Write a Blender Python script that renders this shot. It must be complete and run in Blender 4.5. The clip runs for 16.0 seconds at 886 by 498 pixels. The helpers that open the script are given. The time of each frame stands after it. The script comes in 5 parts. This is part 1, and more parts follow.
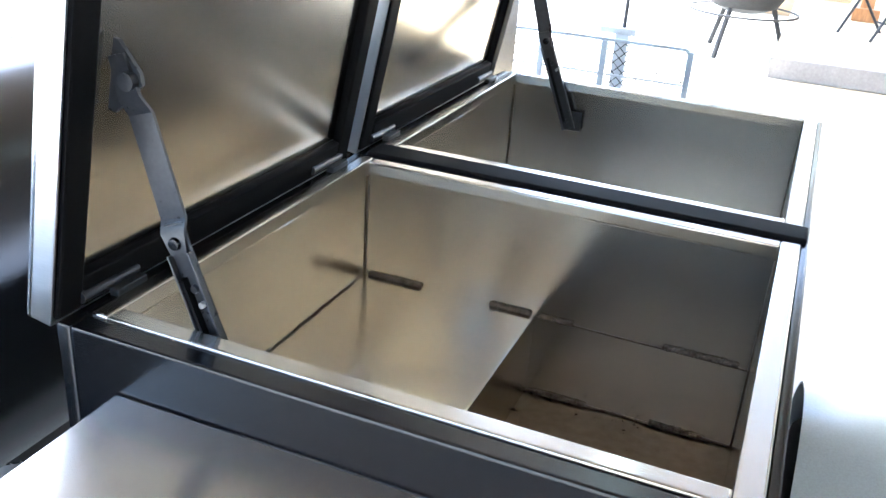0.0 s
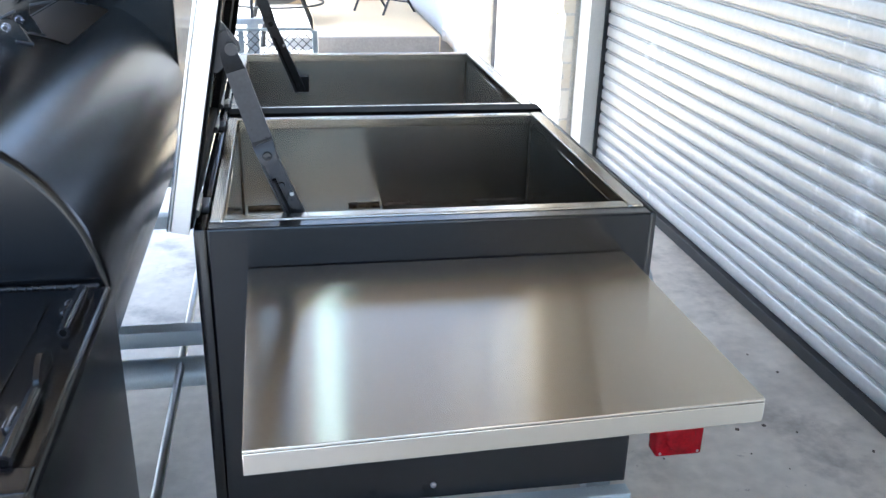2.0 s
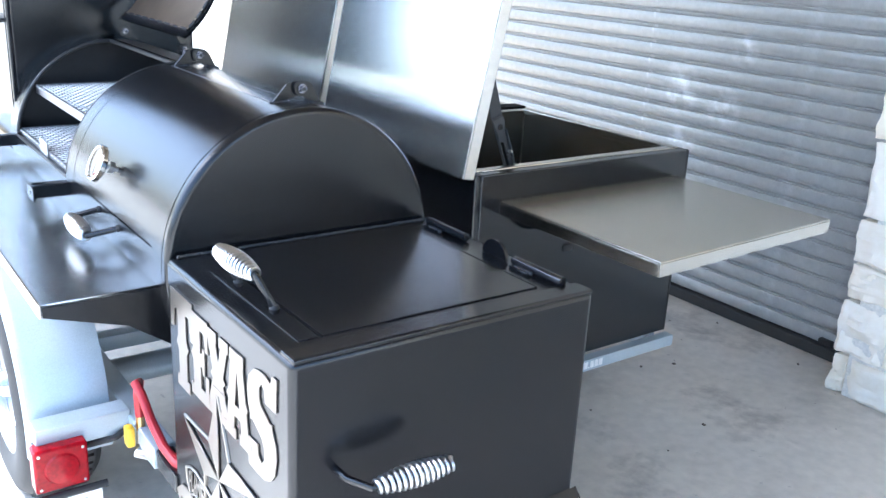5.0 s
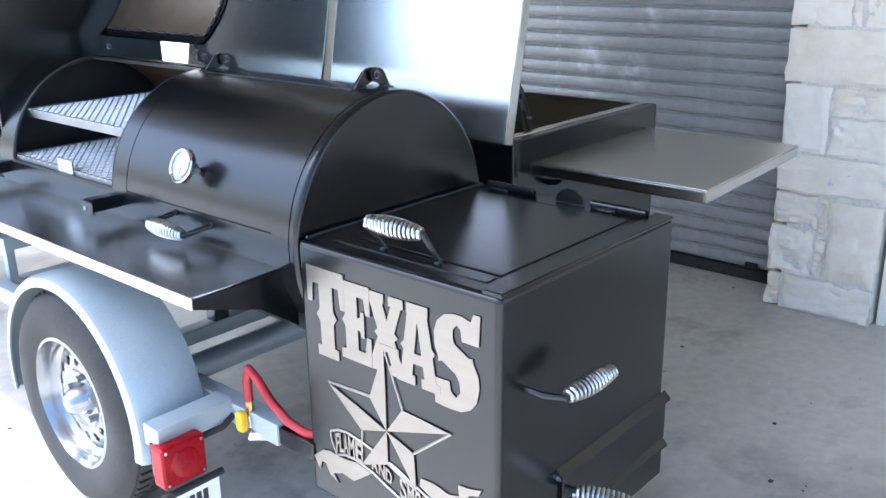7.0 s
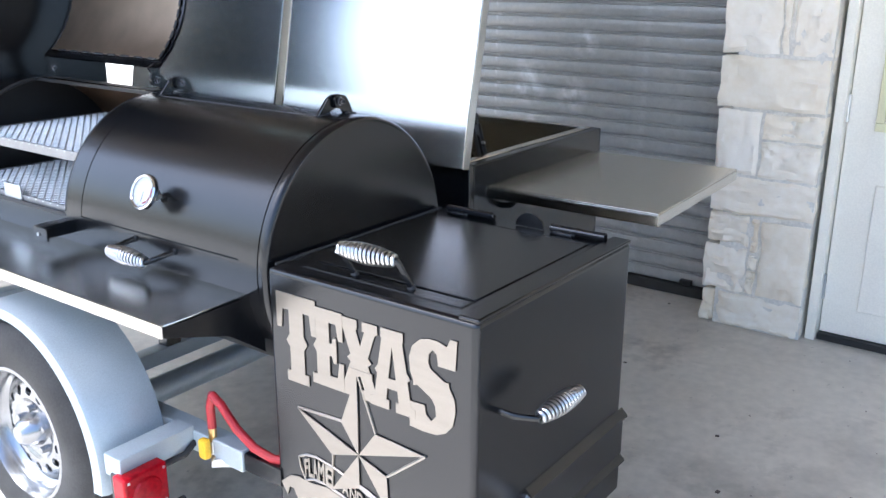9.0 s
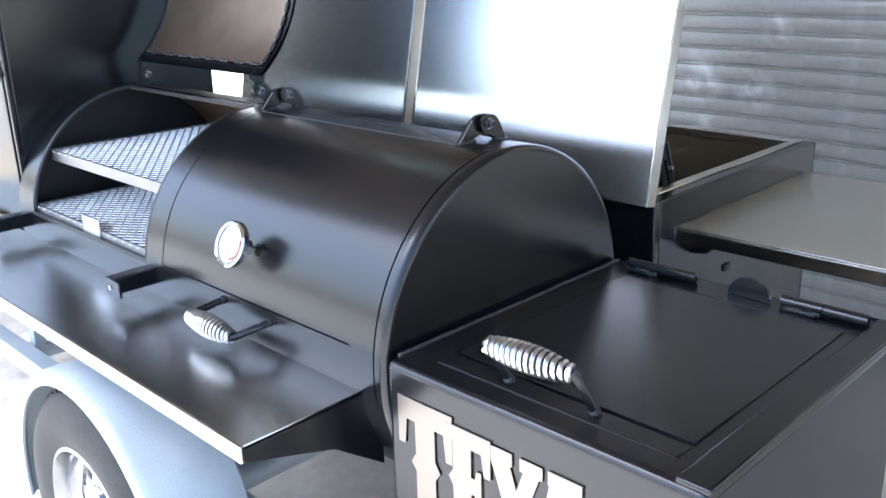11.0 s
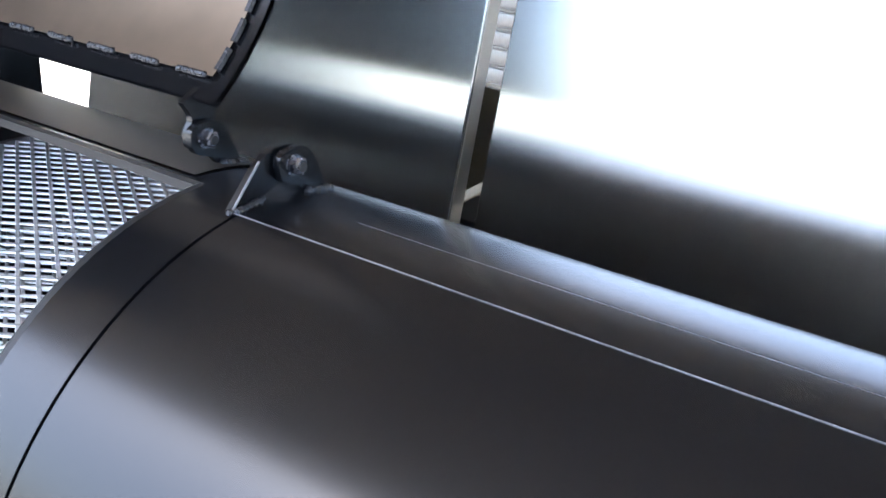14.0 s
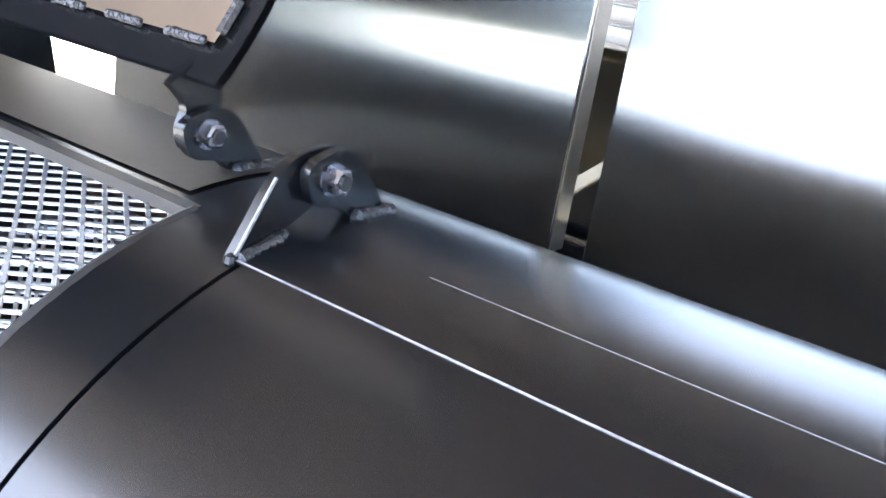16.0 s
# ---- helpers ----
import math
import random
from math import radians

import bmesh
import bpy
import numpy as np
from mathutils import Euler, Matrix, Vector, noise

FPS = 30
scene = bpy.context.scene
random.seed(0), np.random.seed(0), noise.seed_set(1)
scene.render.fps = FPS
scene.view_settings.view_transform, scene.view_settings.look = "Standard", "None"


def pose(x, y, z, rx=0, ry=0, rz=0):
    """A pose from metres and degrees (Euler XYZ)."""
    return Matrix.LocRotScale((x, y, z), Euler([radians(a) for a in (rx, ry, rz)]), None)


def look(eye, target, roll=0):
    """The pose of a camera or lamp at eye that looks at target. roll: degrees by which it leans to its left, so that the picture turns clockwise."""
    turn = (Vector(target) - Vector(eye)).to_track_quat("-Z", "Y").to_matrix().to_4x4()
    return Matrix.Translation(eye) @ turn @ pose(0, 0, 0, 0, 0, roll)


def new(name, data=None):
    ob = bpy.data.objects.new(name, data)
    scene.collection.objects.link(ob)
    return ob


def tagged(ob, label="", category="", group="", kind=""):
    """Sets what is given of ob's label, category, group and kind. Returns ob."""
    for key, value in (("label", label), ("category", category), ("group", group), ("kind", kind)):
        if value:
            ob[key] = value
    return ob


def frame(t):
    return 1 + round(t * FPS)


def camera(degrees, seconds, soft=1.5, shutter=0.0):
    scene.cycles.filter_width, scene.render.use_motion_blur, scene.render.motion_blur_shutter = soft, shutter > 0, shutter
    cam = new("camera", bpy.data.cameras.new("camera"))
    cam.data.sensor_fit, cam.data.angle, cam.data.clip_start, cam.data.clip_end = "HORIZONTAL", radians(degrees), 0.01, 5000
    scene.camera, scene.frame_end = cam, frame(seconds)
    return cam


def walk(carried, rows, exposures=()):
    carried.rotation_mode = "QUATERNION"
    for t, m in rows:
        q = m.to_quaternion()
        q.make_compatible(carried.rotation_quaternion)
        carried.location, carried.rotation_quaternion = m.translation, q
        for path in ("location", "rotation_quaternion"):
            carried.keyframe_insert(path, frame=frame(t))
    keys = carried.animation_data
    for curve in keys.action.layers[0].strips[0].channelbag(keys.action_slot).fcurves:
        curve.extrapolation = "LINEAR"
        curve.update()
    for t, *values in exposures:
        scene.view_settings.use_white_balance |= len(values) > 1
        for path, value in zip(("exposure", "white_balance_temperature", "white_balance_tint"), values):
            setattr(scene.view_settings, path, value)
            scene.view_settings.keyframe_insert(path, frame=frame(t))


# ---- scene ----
cam = camera(52.58, 16.0)
PATH = [
    (0, (0.706, -0.652, 1.416), (0.049, 1.05, 0.595), 4.2),
    (0.5, (0.617, -0.86, 1.405), (0.213, 0.925, 0.599), 2.7),
    (1, (0.432, -0.969, 1.386), (0.304, 0.847, 0.558), 1.8),
    (1.5, (0.291, -1.113, 1.411), (0.4, 0.692, 0.557), 1.1),
    (2, (0.15, -1.352, 1.423), (0.484, 0.465, 0.659), 1.5),
    (2.5, (0.033, -1.477, 1.439), (0.526, 0.339, 0.762), 2.2),
    (3, (-0.216, -1.504, 1.431), (0.461, 0.27, 0.801), 4.0),
    (3.5, (-0.442, -1.549, 1.438), (0.375, 0.162, 0.803), 4.7),
    (4, (-0.707, -1.61, 1.407), (0.219, 0.05, 0.784), 4.0),
    (4.5, (-1.021, -1.62, 1.387), (0.019, -0.028, 0.767), 3.5),
    (5, (-1.278, -1.607, 1.408), (-0.146, -0.085, 0.774), 3.1),
    (7.5, (-1.919, -1.362, 1.374), (-0.448, -0.167, 0.735), -1.4),
    (8, (-1.952, -1.357, 1.392), (-0.442, -0.221, 0.738), -1.1),
    (8.5, (-1.964, -1.362, 1.408), (-0.418, -0.264, 0.772), -0.3),
    (9, (-1.941, -1.337, 1.409), (-0.402, -0.207, 0.813), 0.2),
    (9.5, (-1.866, -1.291, 1.441), (-0.429, -0.026, 0.864), -0.0),
    (9.7, (-1.84, -1.278, 1.447), (-0.451, 0.047, 0.885), -0.5),
    (11.8, (-1.322, -0.614, 1.368), (0.005, 0.684, 0.625), -0.40),
    (12, (-1.276, -0.544, 1.376), (0.063, 0.708, 0.577), 0.02),
    (12.5, (-1.206, -0.415, 1.356), (0.172, 0.766, 0.515), 0.29),
    (13, (-1.211, -0.217, 1.353), (0.312, 0.808, 0.562), 2.79),
    (13.5, (-1.167, 0.016, 1.359), (0.478, 0.856, 0.593), 6.49),
    (14, (-0.962, 0.169, 1.372), (0.605, 1.109, 0.559), 4.56),
    (14.5, (-0.816, 0.294, 1.318), (0.700, 1.319, 0.512), 3.77),
    (15, (-0.758, 0.342, 1.299), (0.702, 1.410, 0.447), 3.29),
    (15.5, (-0.743, 0.339, 1.307), (0.678, 1.411, 0.396), 1.84),
    (16, (-0.740, 0.334, 1.311), (0.694, 1.389, 0.400), 2.52),
]
EXPOSURE = [(0.0, 3.50, 5100, 8), (0.7, 3.22, 5050, 8), (1.5, 2.87, 5050, 8), (2.0, 2.60, 5100, 8), (2.5, 2.42, 5150, 8), (3.0, 2.36, 5120, 8), (3.5, 2.52, 5080, 8), (4.0, 2.77, 5000, 8), (4.5, 2.87, 5000, 8), (5.0, 2.60, 5000, 8), (7.5, 1.90, 5050, 10), (8.5, 1.90, 5250, 11), (9.0, 1.90, 5300, 11), (9.7, 1.90, 5400, 11), (12.0, 2.76, 5150, 11), (13.0, 2.88, 5150, 11), (13.5, 2.45, 5200, 11), (14.0, 2.62, 5350, 11), (14.6, 3.00, 5400, 11), (15.2, 3.33, 5450, 11), (16.0, 3.56, 5500, 11)]
walk(cam, [(t, look(eye, target, roll)) for t, eye, target, roll in PATH], EXPOSURE)


# ---- light ----
SUN_DIR = Vector((-0.34, 0.32, 0.88)).normalized()      # towards the sun
world = bpy.data.worlds.new("sky")
scene.world = world
world.use_nodes = True
wn = world.node_tree
sky = wn.nodes.new("ShaderNodeTexSky")
sky.sky_type, sky.sun_disc = "NISHITA", False
sky.sun_elevation = math.asin(SUN_DIR.z)
sky.sun_rotation = math.atan2(SUN_DIR.x, SUN_DIR.y)
sky.dust_density, sky.air_density = 5.0, 1.3
wn.nodes["Background"].inputs["Strength"].default_value = 0.15
wn.links.new(sky.outputs[0], wn.nodes["Background"].inputs["Color"])
sun = new("sun", bpy.data.lights.new("sun", "SUN"))
sun.data.energy, sun.data.angle, sun.data.color = 3.3, radians(0.6), (1.0, 0.95, 0.86)
sun.matrix_world = look((0, 0, 30), Vector((0, 0, 30)) - SUN_DIR)


# ---- materials ----
def shader(name, colour, rough=0.5, metal=0.0, var=0.15, scale=8.0, fine=90.0, bump=0.1, stretch=(1, 1, 1), rvar=0.1, second=None,
           coat=0.0, aniso=0.0, spec=0.5, island=0.0, along_dir=(0.12, 1, 0.16)):
    """A principled material with colour, roughness and relief that vary at two scales."""
    m = bpy.data.materials.new(name)
    m.use_nodes = True
    nt = m.node_tree
    b = nt.nodes["Principled BSDF"]
    co = nt.nodes.new("ShaderNodeTexCoord")
    mp = nt.nodes.new("ShaderNodeMapping")
    mp.inputs["Scale"].default_value = stretch
    nt.links.new(co.outputs["Object"], mp.inputs["Vector"])
    big, small = nt.nodes.new("ShaderNodeTexNoise"), nt.nodes.new("ShaderNodeTexNoise")
    for n, sc, det in ((big, scale, 4), (small, fine, 3)):
        n.inputs["Scale"].default_value, n.inputs["Detail"].default_value = sc, det
        nt.links.new(mp.outputs[0], n.inputs["Vector"])
    add = nt.nodes.new("ShaderNodeMath")
    add.operation = "ADD"
    half = nt.nodes.new("ShaderNodeMath")
    half.operation, half.inputs[1].default_value = "MULTIPLY", 0.5
    nt.links.new(big.outputs["Fac"], add.inputs[0])
    nt.links.new(small.outputs["Fac"], add.inputs[1])
    nt.links.new(add.outputs[0], half.inputs[0])
    fac = half.outputs[0]
    if island:
        info = nt.nodes.new("ShaderNodeObjectInfo")
        mx = nt.nodes.new("ShaderNodeMix")
        mx.inputs["Factor"].default_value = island
        nt.links.new(fac, mx.inputs["A"])
        nt.links.new(info.outputs["Random"], mx.inputs["B"])
        fac = mx.outputs["Result"]
    ramp = nt.nodes.new("ShaderNodeValToRGB")
    c = Vector(colour)
    other = Vector(second) if second else c * (1 - 2 * var)
    ramp.color_ramp.elements[0].position, ramp.color_ramp.elements[1].position = 0.32, 0.68
    ramp.color_ramp.elements[0].color = (*other, 1)
    ramp.color_ramp.elements[1].color = (*(c if second else c * (1 + var)), 1)
    nt.links.new(fac, ramp.inputs["Fac"])
    nt.links.new(ramp.outputs["Color"], b.inputs["Base Color"])
    rr = nt.nodes.new("ShaderNodeMapRange")
    rr.inputs["To Min"].default_value, rr.inputs["To Max"].default_value = max(0.02, rough - rvar), min(1, rough + rvar)
    nt.links.new(fac, rr.inputs["Value"])
    nt.links.new(rr.outputs[0], b.inputs["Roughness"])
    bp = nt.nodes.new("ShaderNodeBump")
    bp.inputs["Strength"].default_value, bp.inputs["Distance"].default_value = bump, 0.003
    nt.links.new(small.outputs["Fac"], bp.inputs["Height"])
    nt.links.new(bp.outputs[0], b.inputs["Normal"])
    b.inputs["Metallic"].default_value = metal
    b.inputs["Coat Weight"].default_value = coat
    b.inputs["Specular IOR Level"].default_value = spec
    if aniso:
        b.inputs["Anisotropic"].default_value = aniso
        tan = nt.nodes.new("ShaderNodeCombineXYZ")
        for k in range(3):
            tan.inputs[k].default_value = along_dir[k]
        nt.links.new(tan.outputs[0], b.inputs["Tangent"])
    return m


def clear(name, colour, rough=0.1):
    m = bpy.data.materials.new(name)
    m.use_nodes = True
    b = m.node_tree.nodes["Principled BSDF"]
    b.inputs["Base Color"].default_value = (*colour, 1)
    b.inputs["Roughness"].default_value = rough
    b.inputs["Transmission Weight"].default_value = 1.0
    return m


BLACK = shader("black_paint", (0.0052, 0.0056, 0.0068), 0.24, 0.0, 0.15, 3, 300, 0.0, rvar=0.012, spec=0.52)
HINGE_PAINT = shader("black_painted_hinge", (0.020, 0.021, 0.024), 0.18, 0.25, 0.2, 20, 200, 0.02, spec=0.7)
GASKET = shader("black_rubber_seal", (0.006, 0.006, 0.0065), 0.6, 0.0, 0.15, 10, 200, 0.02, spec=0.04)
GRATE_BAR = shader("grey_steel_angle", (0.30, 0.30, 0.31), 0.42, 0.8, 0.15, 14, 150, 0.06)
BLACK_ROUGH = shader("black_steel", (0.018, 0.018, 0.019), 0.5, 0.0, 0.2, 12, 300, 0.06)
SOOT = shader("oiled_steel_inside", (0.21, 0.125, 0.072), 0.52, 0.5, 0.3, 5, 80, 0.08, second=(0.13, 0.08, 0.048))
BAFFLE = shader("oiled_bare_steel", (0.27, 0.212, 0.155), 0.46, 1.0, 0.10, 3, 14, 0.0, rvar=0.03)
FLANGE = shader("dull_oiled_steel", (0.050, 0.043, 0.034), 0.55, 0.2, 0.2, 5, 60, 0.02, spec=0.35)
DIRT = shader("dry_dirt", (0.09, 0.07, 0.055), 0.9, 0.0, 0.3, 40, 200, 0.1)
STEEL = shader("brushed_stainless", (0.580, 0.551, 0.497), 0.22, 1.0, 0.012, 1.1, 9, 0.0, stretch=(7, 0.2, 7), rvar=0.006, aniso=1.0)
LINER = shader("stainless_liner", (0.54, 0.51, 0.45), 0.19, 1.0, 0.06, 4, 120, 0.0, stretch=(1, 1, 14), rvar=0.02, aniso=0.8, along_dir=(0.0, 0.3, 0.95))
# Stained steel; the dark wall mirrored in the deep bin is put into its colour.
PIT = shader("stained_and_shaded_bin_floor", (0.17, 0.140, 0.105), 0.30, 1.0, 0.2, 6, 60, 0.02, second=(0.11, 0.086, 0.060))
LID_STEEL = shader("polished_stainless_sheet", (0.63, 0.64, 0.645), 0.22, 1.0, 0.02, 3, 160, 0.0, stretch=(1, 1, 24), rvar=0.01, aniso=1.0, along_dir=(0.0, 1.0, 0.0))
LID_EDGE = shader("stainless_folded_edge", (0.66, 0.66, 0.65), 0.30, 1.0, 0.04, 6, 120, 0.01, stretch=(1, 1, 8), rvar=0.03)
TABLE_STEEL = shader("table_stainless", (0.55, 0.55, 0.53), 0.24, 1.0, 0.08, 3, 140, 0.02, stretch=(20, 1, 1), rvar=0.05)
WELD_DARK = shader("painted_weld", (0.035, 0.035, 0.038), 0.2, 0.2, 0.3, 60, 300, 0.5)
PAINT_EDGE = shader("worn_paint_edge", (0.20, 0.20, 0.215), 0.35, 0.6, 0.3, 60, 300, 0.2)
WELD = shader("weld_bead", (0.16, 0.13, 0.10), 0.45, 0.8, 0.4, 60, 300, 0.5)
SILVER = shader("silver_paint", (0.425, 0.48, 0.515), 0.36, 0.35, 0.08, 5, 300, 0.04)
WHEEL = shader("silver_painted_wheel", (0.33, 0.335, 0.345), 0.22, 0.95, 0.04, 10, 120, 0.02)
CHROME = shader("chrome", (0.75, 0.75, 0.75), 0.09, 1.0, 0.03, 10, 200, 0.0, rvar=0.03)
ZINC = shader("zinc_plate", (0.55, 0.56, 0.57), 0.32, 1.0, 0.1, 30, 200, 0.05)
NICKEL = shader("nickel_spring_wire", (0.60, 0.60, 0.60), 0.3, 1.0, 0.06, 30, 200, 0.03)
PALE = shader("pale_galvanised_tube", (0.62, 0.66, 0.70), 0.5, 0.2, 0.1, 20, 200, 0.05)
BOLT = shader("dull_zinc_bolt", (0.30, 0.30, 0.33), 0.26, 1.0, 0.15, 30, 200, 0.05)
DARK_STEEL = shader("dull_grey_steel", (0.07, 0.07, 0.075), 0.5, 0.3, 0.15, 20, 200, 0.05)
STAY = shader("dull_black_strap", (0.035, 0.037, 0.042), 0.30, 0.3, 0.15, 30, 200, 0.05)
GALV = shader("galvanised_mesh", (0.74, 0.74, 0.72), 0.45, 0.4, 0.12, 20, 200, 0.1)
RUBBER = shader("tyre_rubber", (0.028, 0.027, 0.026), 0.75, 0.0, 0.3, 14, 200, 0.2)
RED = shader("red_lens", (0.30, 0.002, 0.008), 0.16, 0.0, 0.2, 25, 120, 0.1, spec=0.25)
HOSE = shader("red_hose", (0.38, 0.018, 0.024), 0.45, 0.0, 0.12, 20, 200, 0.08)
YELLOW = shader("yellow_plastic", (0.75, 0.46, 0.02), 0.4, 0.0, 0.1, 30, 200, 0.05)
AMBER = shader("amber_lens", (0.8, 0.15, 0.02), 0.2, 0.0, 0.1, 30, 200, 0.05)
BRASS = shader("brass", (0.6, 0.42, 0.18), 0.3, 1.0, 0.1, 30, 200, 0.05)
WHITE = shader("white_paint", (0.80, 0.80, 0.77), 0.45, 0.0, 0.05, 4, 200, 0.04)
DOOR_WHITE = shader("warm_white_door", (0.90, 0.86, 0.76), 0.45, 0.0, 0.05, 3, 150, 0.04)
JAMB = shader("off_white_jamb_paint", (0.72, 0.71, 0.66), 0.5, 0.0, 0.05, 4, 150, 0.04)
CREAM = shader("cream_paint", (0.74, 0.70, 0.46), 0.5, 0.0, 0.05, 4, 150, 0.04)
SHUTTER = shader("shutter_paint", (0.385, 0.385, 0.375), 0.30, 0.15, 0.09, 1.2, 40, 0.02, rvar=0.07, spec=0.75)
LIME = shader("white_limestone", (0.92, 0.865, 0.77), 0.85, 0.0, 0.12, 9, 34, 1.0, second=(0.80, 0.71, 0.56), island=0.35)
MORTAR = shader("mortar", (0.76, 0.725, 0.66), 0.9, 0.0, 0.12, 20, 120, 0.5)
MORTAR_DARK = shader("dark_joint", (0.10, 0.10, 0.11), 0.7, 0.0, 0.15, 20, 120, 0.1)
STEP_GREY = shader("grey_step_concrete", (0.21, 0.20, 0.195), 0.8, 0.0, 0.12, 6, 60, 0.15)
CONCRETE = shader("concrete_floor", (0.66, 0.605, 0.52), 0.36, 0.0, 0.18, 1.7, 26, 0.05, second=(0.49, 0.445, 0.38), spec=0.6)


def stain(m, scale, low, high, colour, amount):
    """Adds soft dark patches to a material."""
    nt = m.node_tree
    b = nt.nodes["Principled BSDF"]
    old = b.inputs["Base Color"].links[0].from_socket
    co, n, r, mx = (nt.nodes.new(k) for k in ("ShaderNodeTexCoord", "ShaderNodeTexNoise", "ShaderNodeMapRange", "ShaderNodeMix"))
    n.inputs["Scale"].default_value, n.inputs["Detail"].default_value, n.inputs["Roughness"].default_value = scale, 6, 0.65
    r.inputs["From Min"].default_value, r.inputs["From Max"].default_value, r.inputs["To Max"].default_value = low, high, amount
    mx.data_type = "RGBA"
    mx.inputs["B"].default_value = (*colour, 1)
    nt.links.new(co.outputs["Object"], n.inputs["Vector"])
    nt.links.new(n.outputs["Fac"], r.inputs["Value"])
    nt.links.new(r.outputs[0], mx.inputs["Factor"])
    nt.links.new(old, mx.inputs["A"])
    nt.links.new(mx.outputs["Result"], b.inputs["Base Color"])


stain(CONCRETE, 3.2, 0.56, 0.70, (0.16, 0.14, 0.12), 0.6)
stain(CONCRETE, 1.1, 0.52, 0.64, (0.26, 0.235, 0.20), 0.6)
stain(CONCRETE, 28.0, 0.66, 0.74, (0.13, 0.12, 0.11), 0.55)
stain(SHUTTER, 2.6, 0.60, 0.70, (0.62, 0.64, 0.65), 0.55)
def scuff(m, centre, size, colour, amount):
    """A rubbed smear round one place on a surface."""
    nt = m.node_tree
    b = nt.nodes["Principled BSDF"]
    old = b.inputs["Base Color"].links[0].from_socket
    ge, n, sub, ln, r, r2, mul, mx = (nt.nodes.new(k) for k in ("ShaderNodeNewGeometry", "ShaderNodeTexNoise", "ShaderNodeVectorMath", "ShaderNodeVectorMath", "ShaderNodeMapRange",
                                      "ShaderNodeMapRange", "ShaderNodeMath", "ShaderNodeMix"))
    sub.operation, ln.operation, mul.operation, mx.data_type = "SUBTRACT", "LENGTH", "MULTIPLY", "RGBA"
    sub.inputs[1].default_value = centre
    n.inputs["Scale"].default_value, n.inputs["Detail"].default_value = 14, 6
    r.inputs["From Min"].default_value, r.inputs["From Max"].default_value, r.inputs["To Min"].default_value, r.inputs["To Max"].default_value = size * 0.3, size, amount, 0
    r2.inputs["From Min"].default_value, r2.inputs["From Max"].default_value = 0.40, 0.62
    mx.inputs["B"].default_value = (*colour, 1)
    nt.links.new(ge.outputs["Position"], sub.inputs[0])
    nt.links.new(sub.outputs[0], ln.inputs[0])
    nt.links.new(ln.outputs["Value"], r.inputs["Value"])
    nt.links.new(ge.outputs["Position"], n.inputs["Vector"])
    nt.links.new(n.outputs["Fac"], r2.inputs["Value"])
    nt.links.new(r.outputs[0], mul.inputs[0])
    nt.links.new(r2.outputs[0], mul.inputs[1])
    nt.links.new(mul.outputs[0], mx.inputs["Factor"])
    nt.links.new(old, mx.inputs["A"])
    nt.links.new(mx.outputs["Result"], b.inputs["Base Color"])


for spot, size in (((1.787, 0.90, 0.90), 0.12), ((1.787, 0.67, 0.85), 0.10), ((1.787, 0.86, 0.67), 0.09), ((1.787, 0.857, 0.53), 0.10), ((1.787, 2.53, 0.72), 0.12), ((1.787, 0.60, 1.09), 0.07)):
    scuff(SHUTTER, spot, size, (0.80, 0.81, 0.82), 0.8)
stain(SHUTTER, 6.5, 0.66, 0.72, (0.74, 0.75, 0.75), 0.6)
PATIO = shader("patio_concrete", (0.60, 0.48, 0.30), 0.75, 0.0, 0.12, 0.9, 40, 0.12, second=(0.52, 0.41, 0.26))
GROUND = shader("pale_gravel", (0.52, 0.48, 0.40), 0.9, 0.0, 0.15, 0.7, 50, 0.3, second=(0.40, 0.37, 0.31))
CEILING = shader("cedar_board_ceiling", (0.160, 0.131, 0.096), 0.6, 0.0, 0.2, 3, 60, 0.1, stretch=(0.2, 3, 1))
PLASTER = shader("wall_paint", (0.55, 0.53, 0.49), 0.7, 0.0, 0.06, 2, 60, 0.06)
WOOD = shader("varnished_post", (0.42, 0.20, 0.07), 0.5, 0.0, 0.2, 6, 60, 0.15, stretch=(1, 1, 0.15))
PLANTER = shader("bleached_timber", (0.62, 0.43, 0.23), 0.7, 0.0, 0.15, 5, 60, 0.15, stretch=(0.2, 1, 3))
INK = shader("dark_print", (0.03, 0.03, 0.035), 0.6, 0.0, 0.1, 20, 100, 0.02)
LETTER = shader("white_vinyl", (0.78, 0.78, 0.76), 0.5, 0.0, 0.05, 20, 100, 0.02)
PLASMA = shader("plasma_cut_stainless", (0.29, 0.265, 0.235), 0.38, 1.0, 0.06, 6, 150, 0.03, stretch=(1, 1, 10))
TUBE = bpy.data.materials.new("lit_fluorescent_tube")
TUBE.use_nodes = True
TUBE.node_tree.nodes["Principled BSDF"].inputs["Emission Color"].default_value = (0.70, 1.0, 0.90, 1)
TUBE.node_tree.nodes["Principled BSDF"].inputs["Emission Strength"].default_value = 1.2
TUBE.cycles.emission_sampling = "NONE"
GLASS = clear("gauge_glass", (0.95, 0.95, 0.95), 0.02)
DARK_PANE = shader("dark_window_glass", (0.05, 0.055, 0.06), 0.05, 0.0, 0.1, 4, 40, 0.0, rvar=0.02)


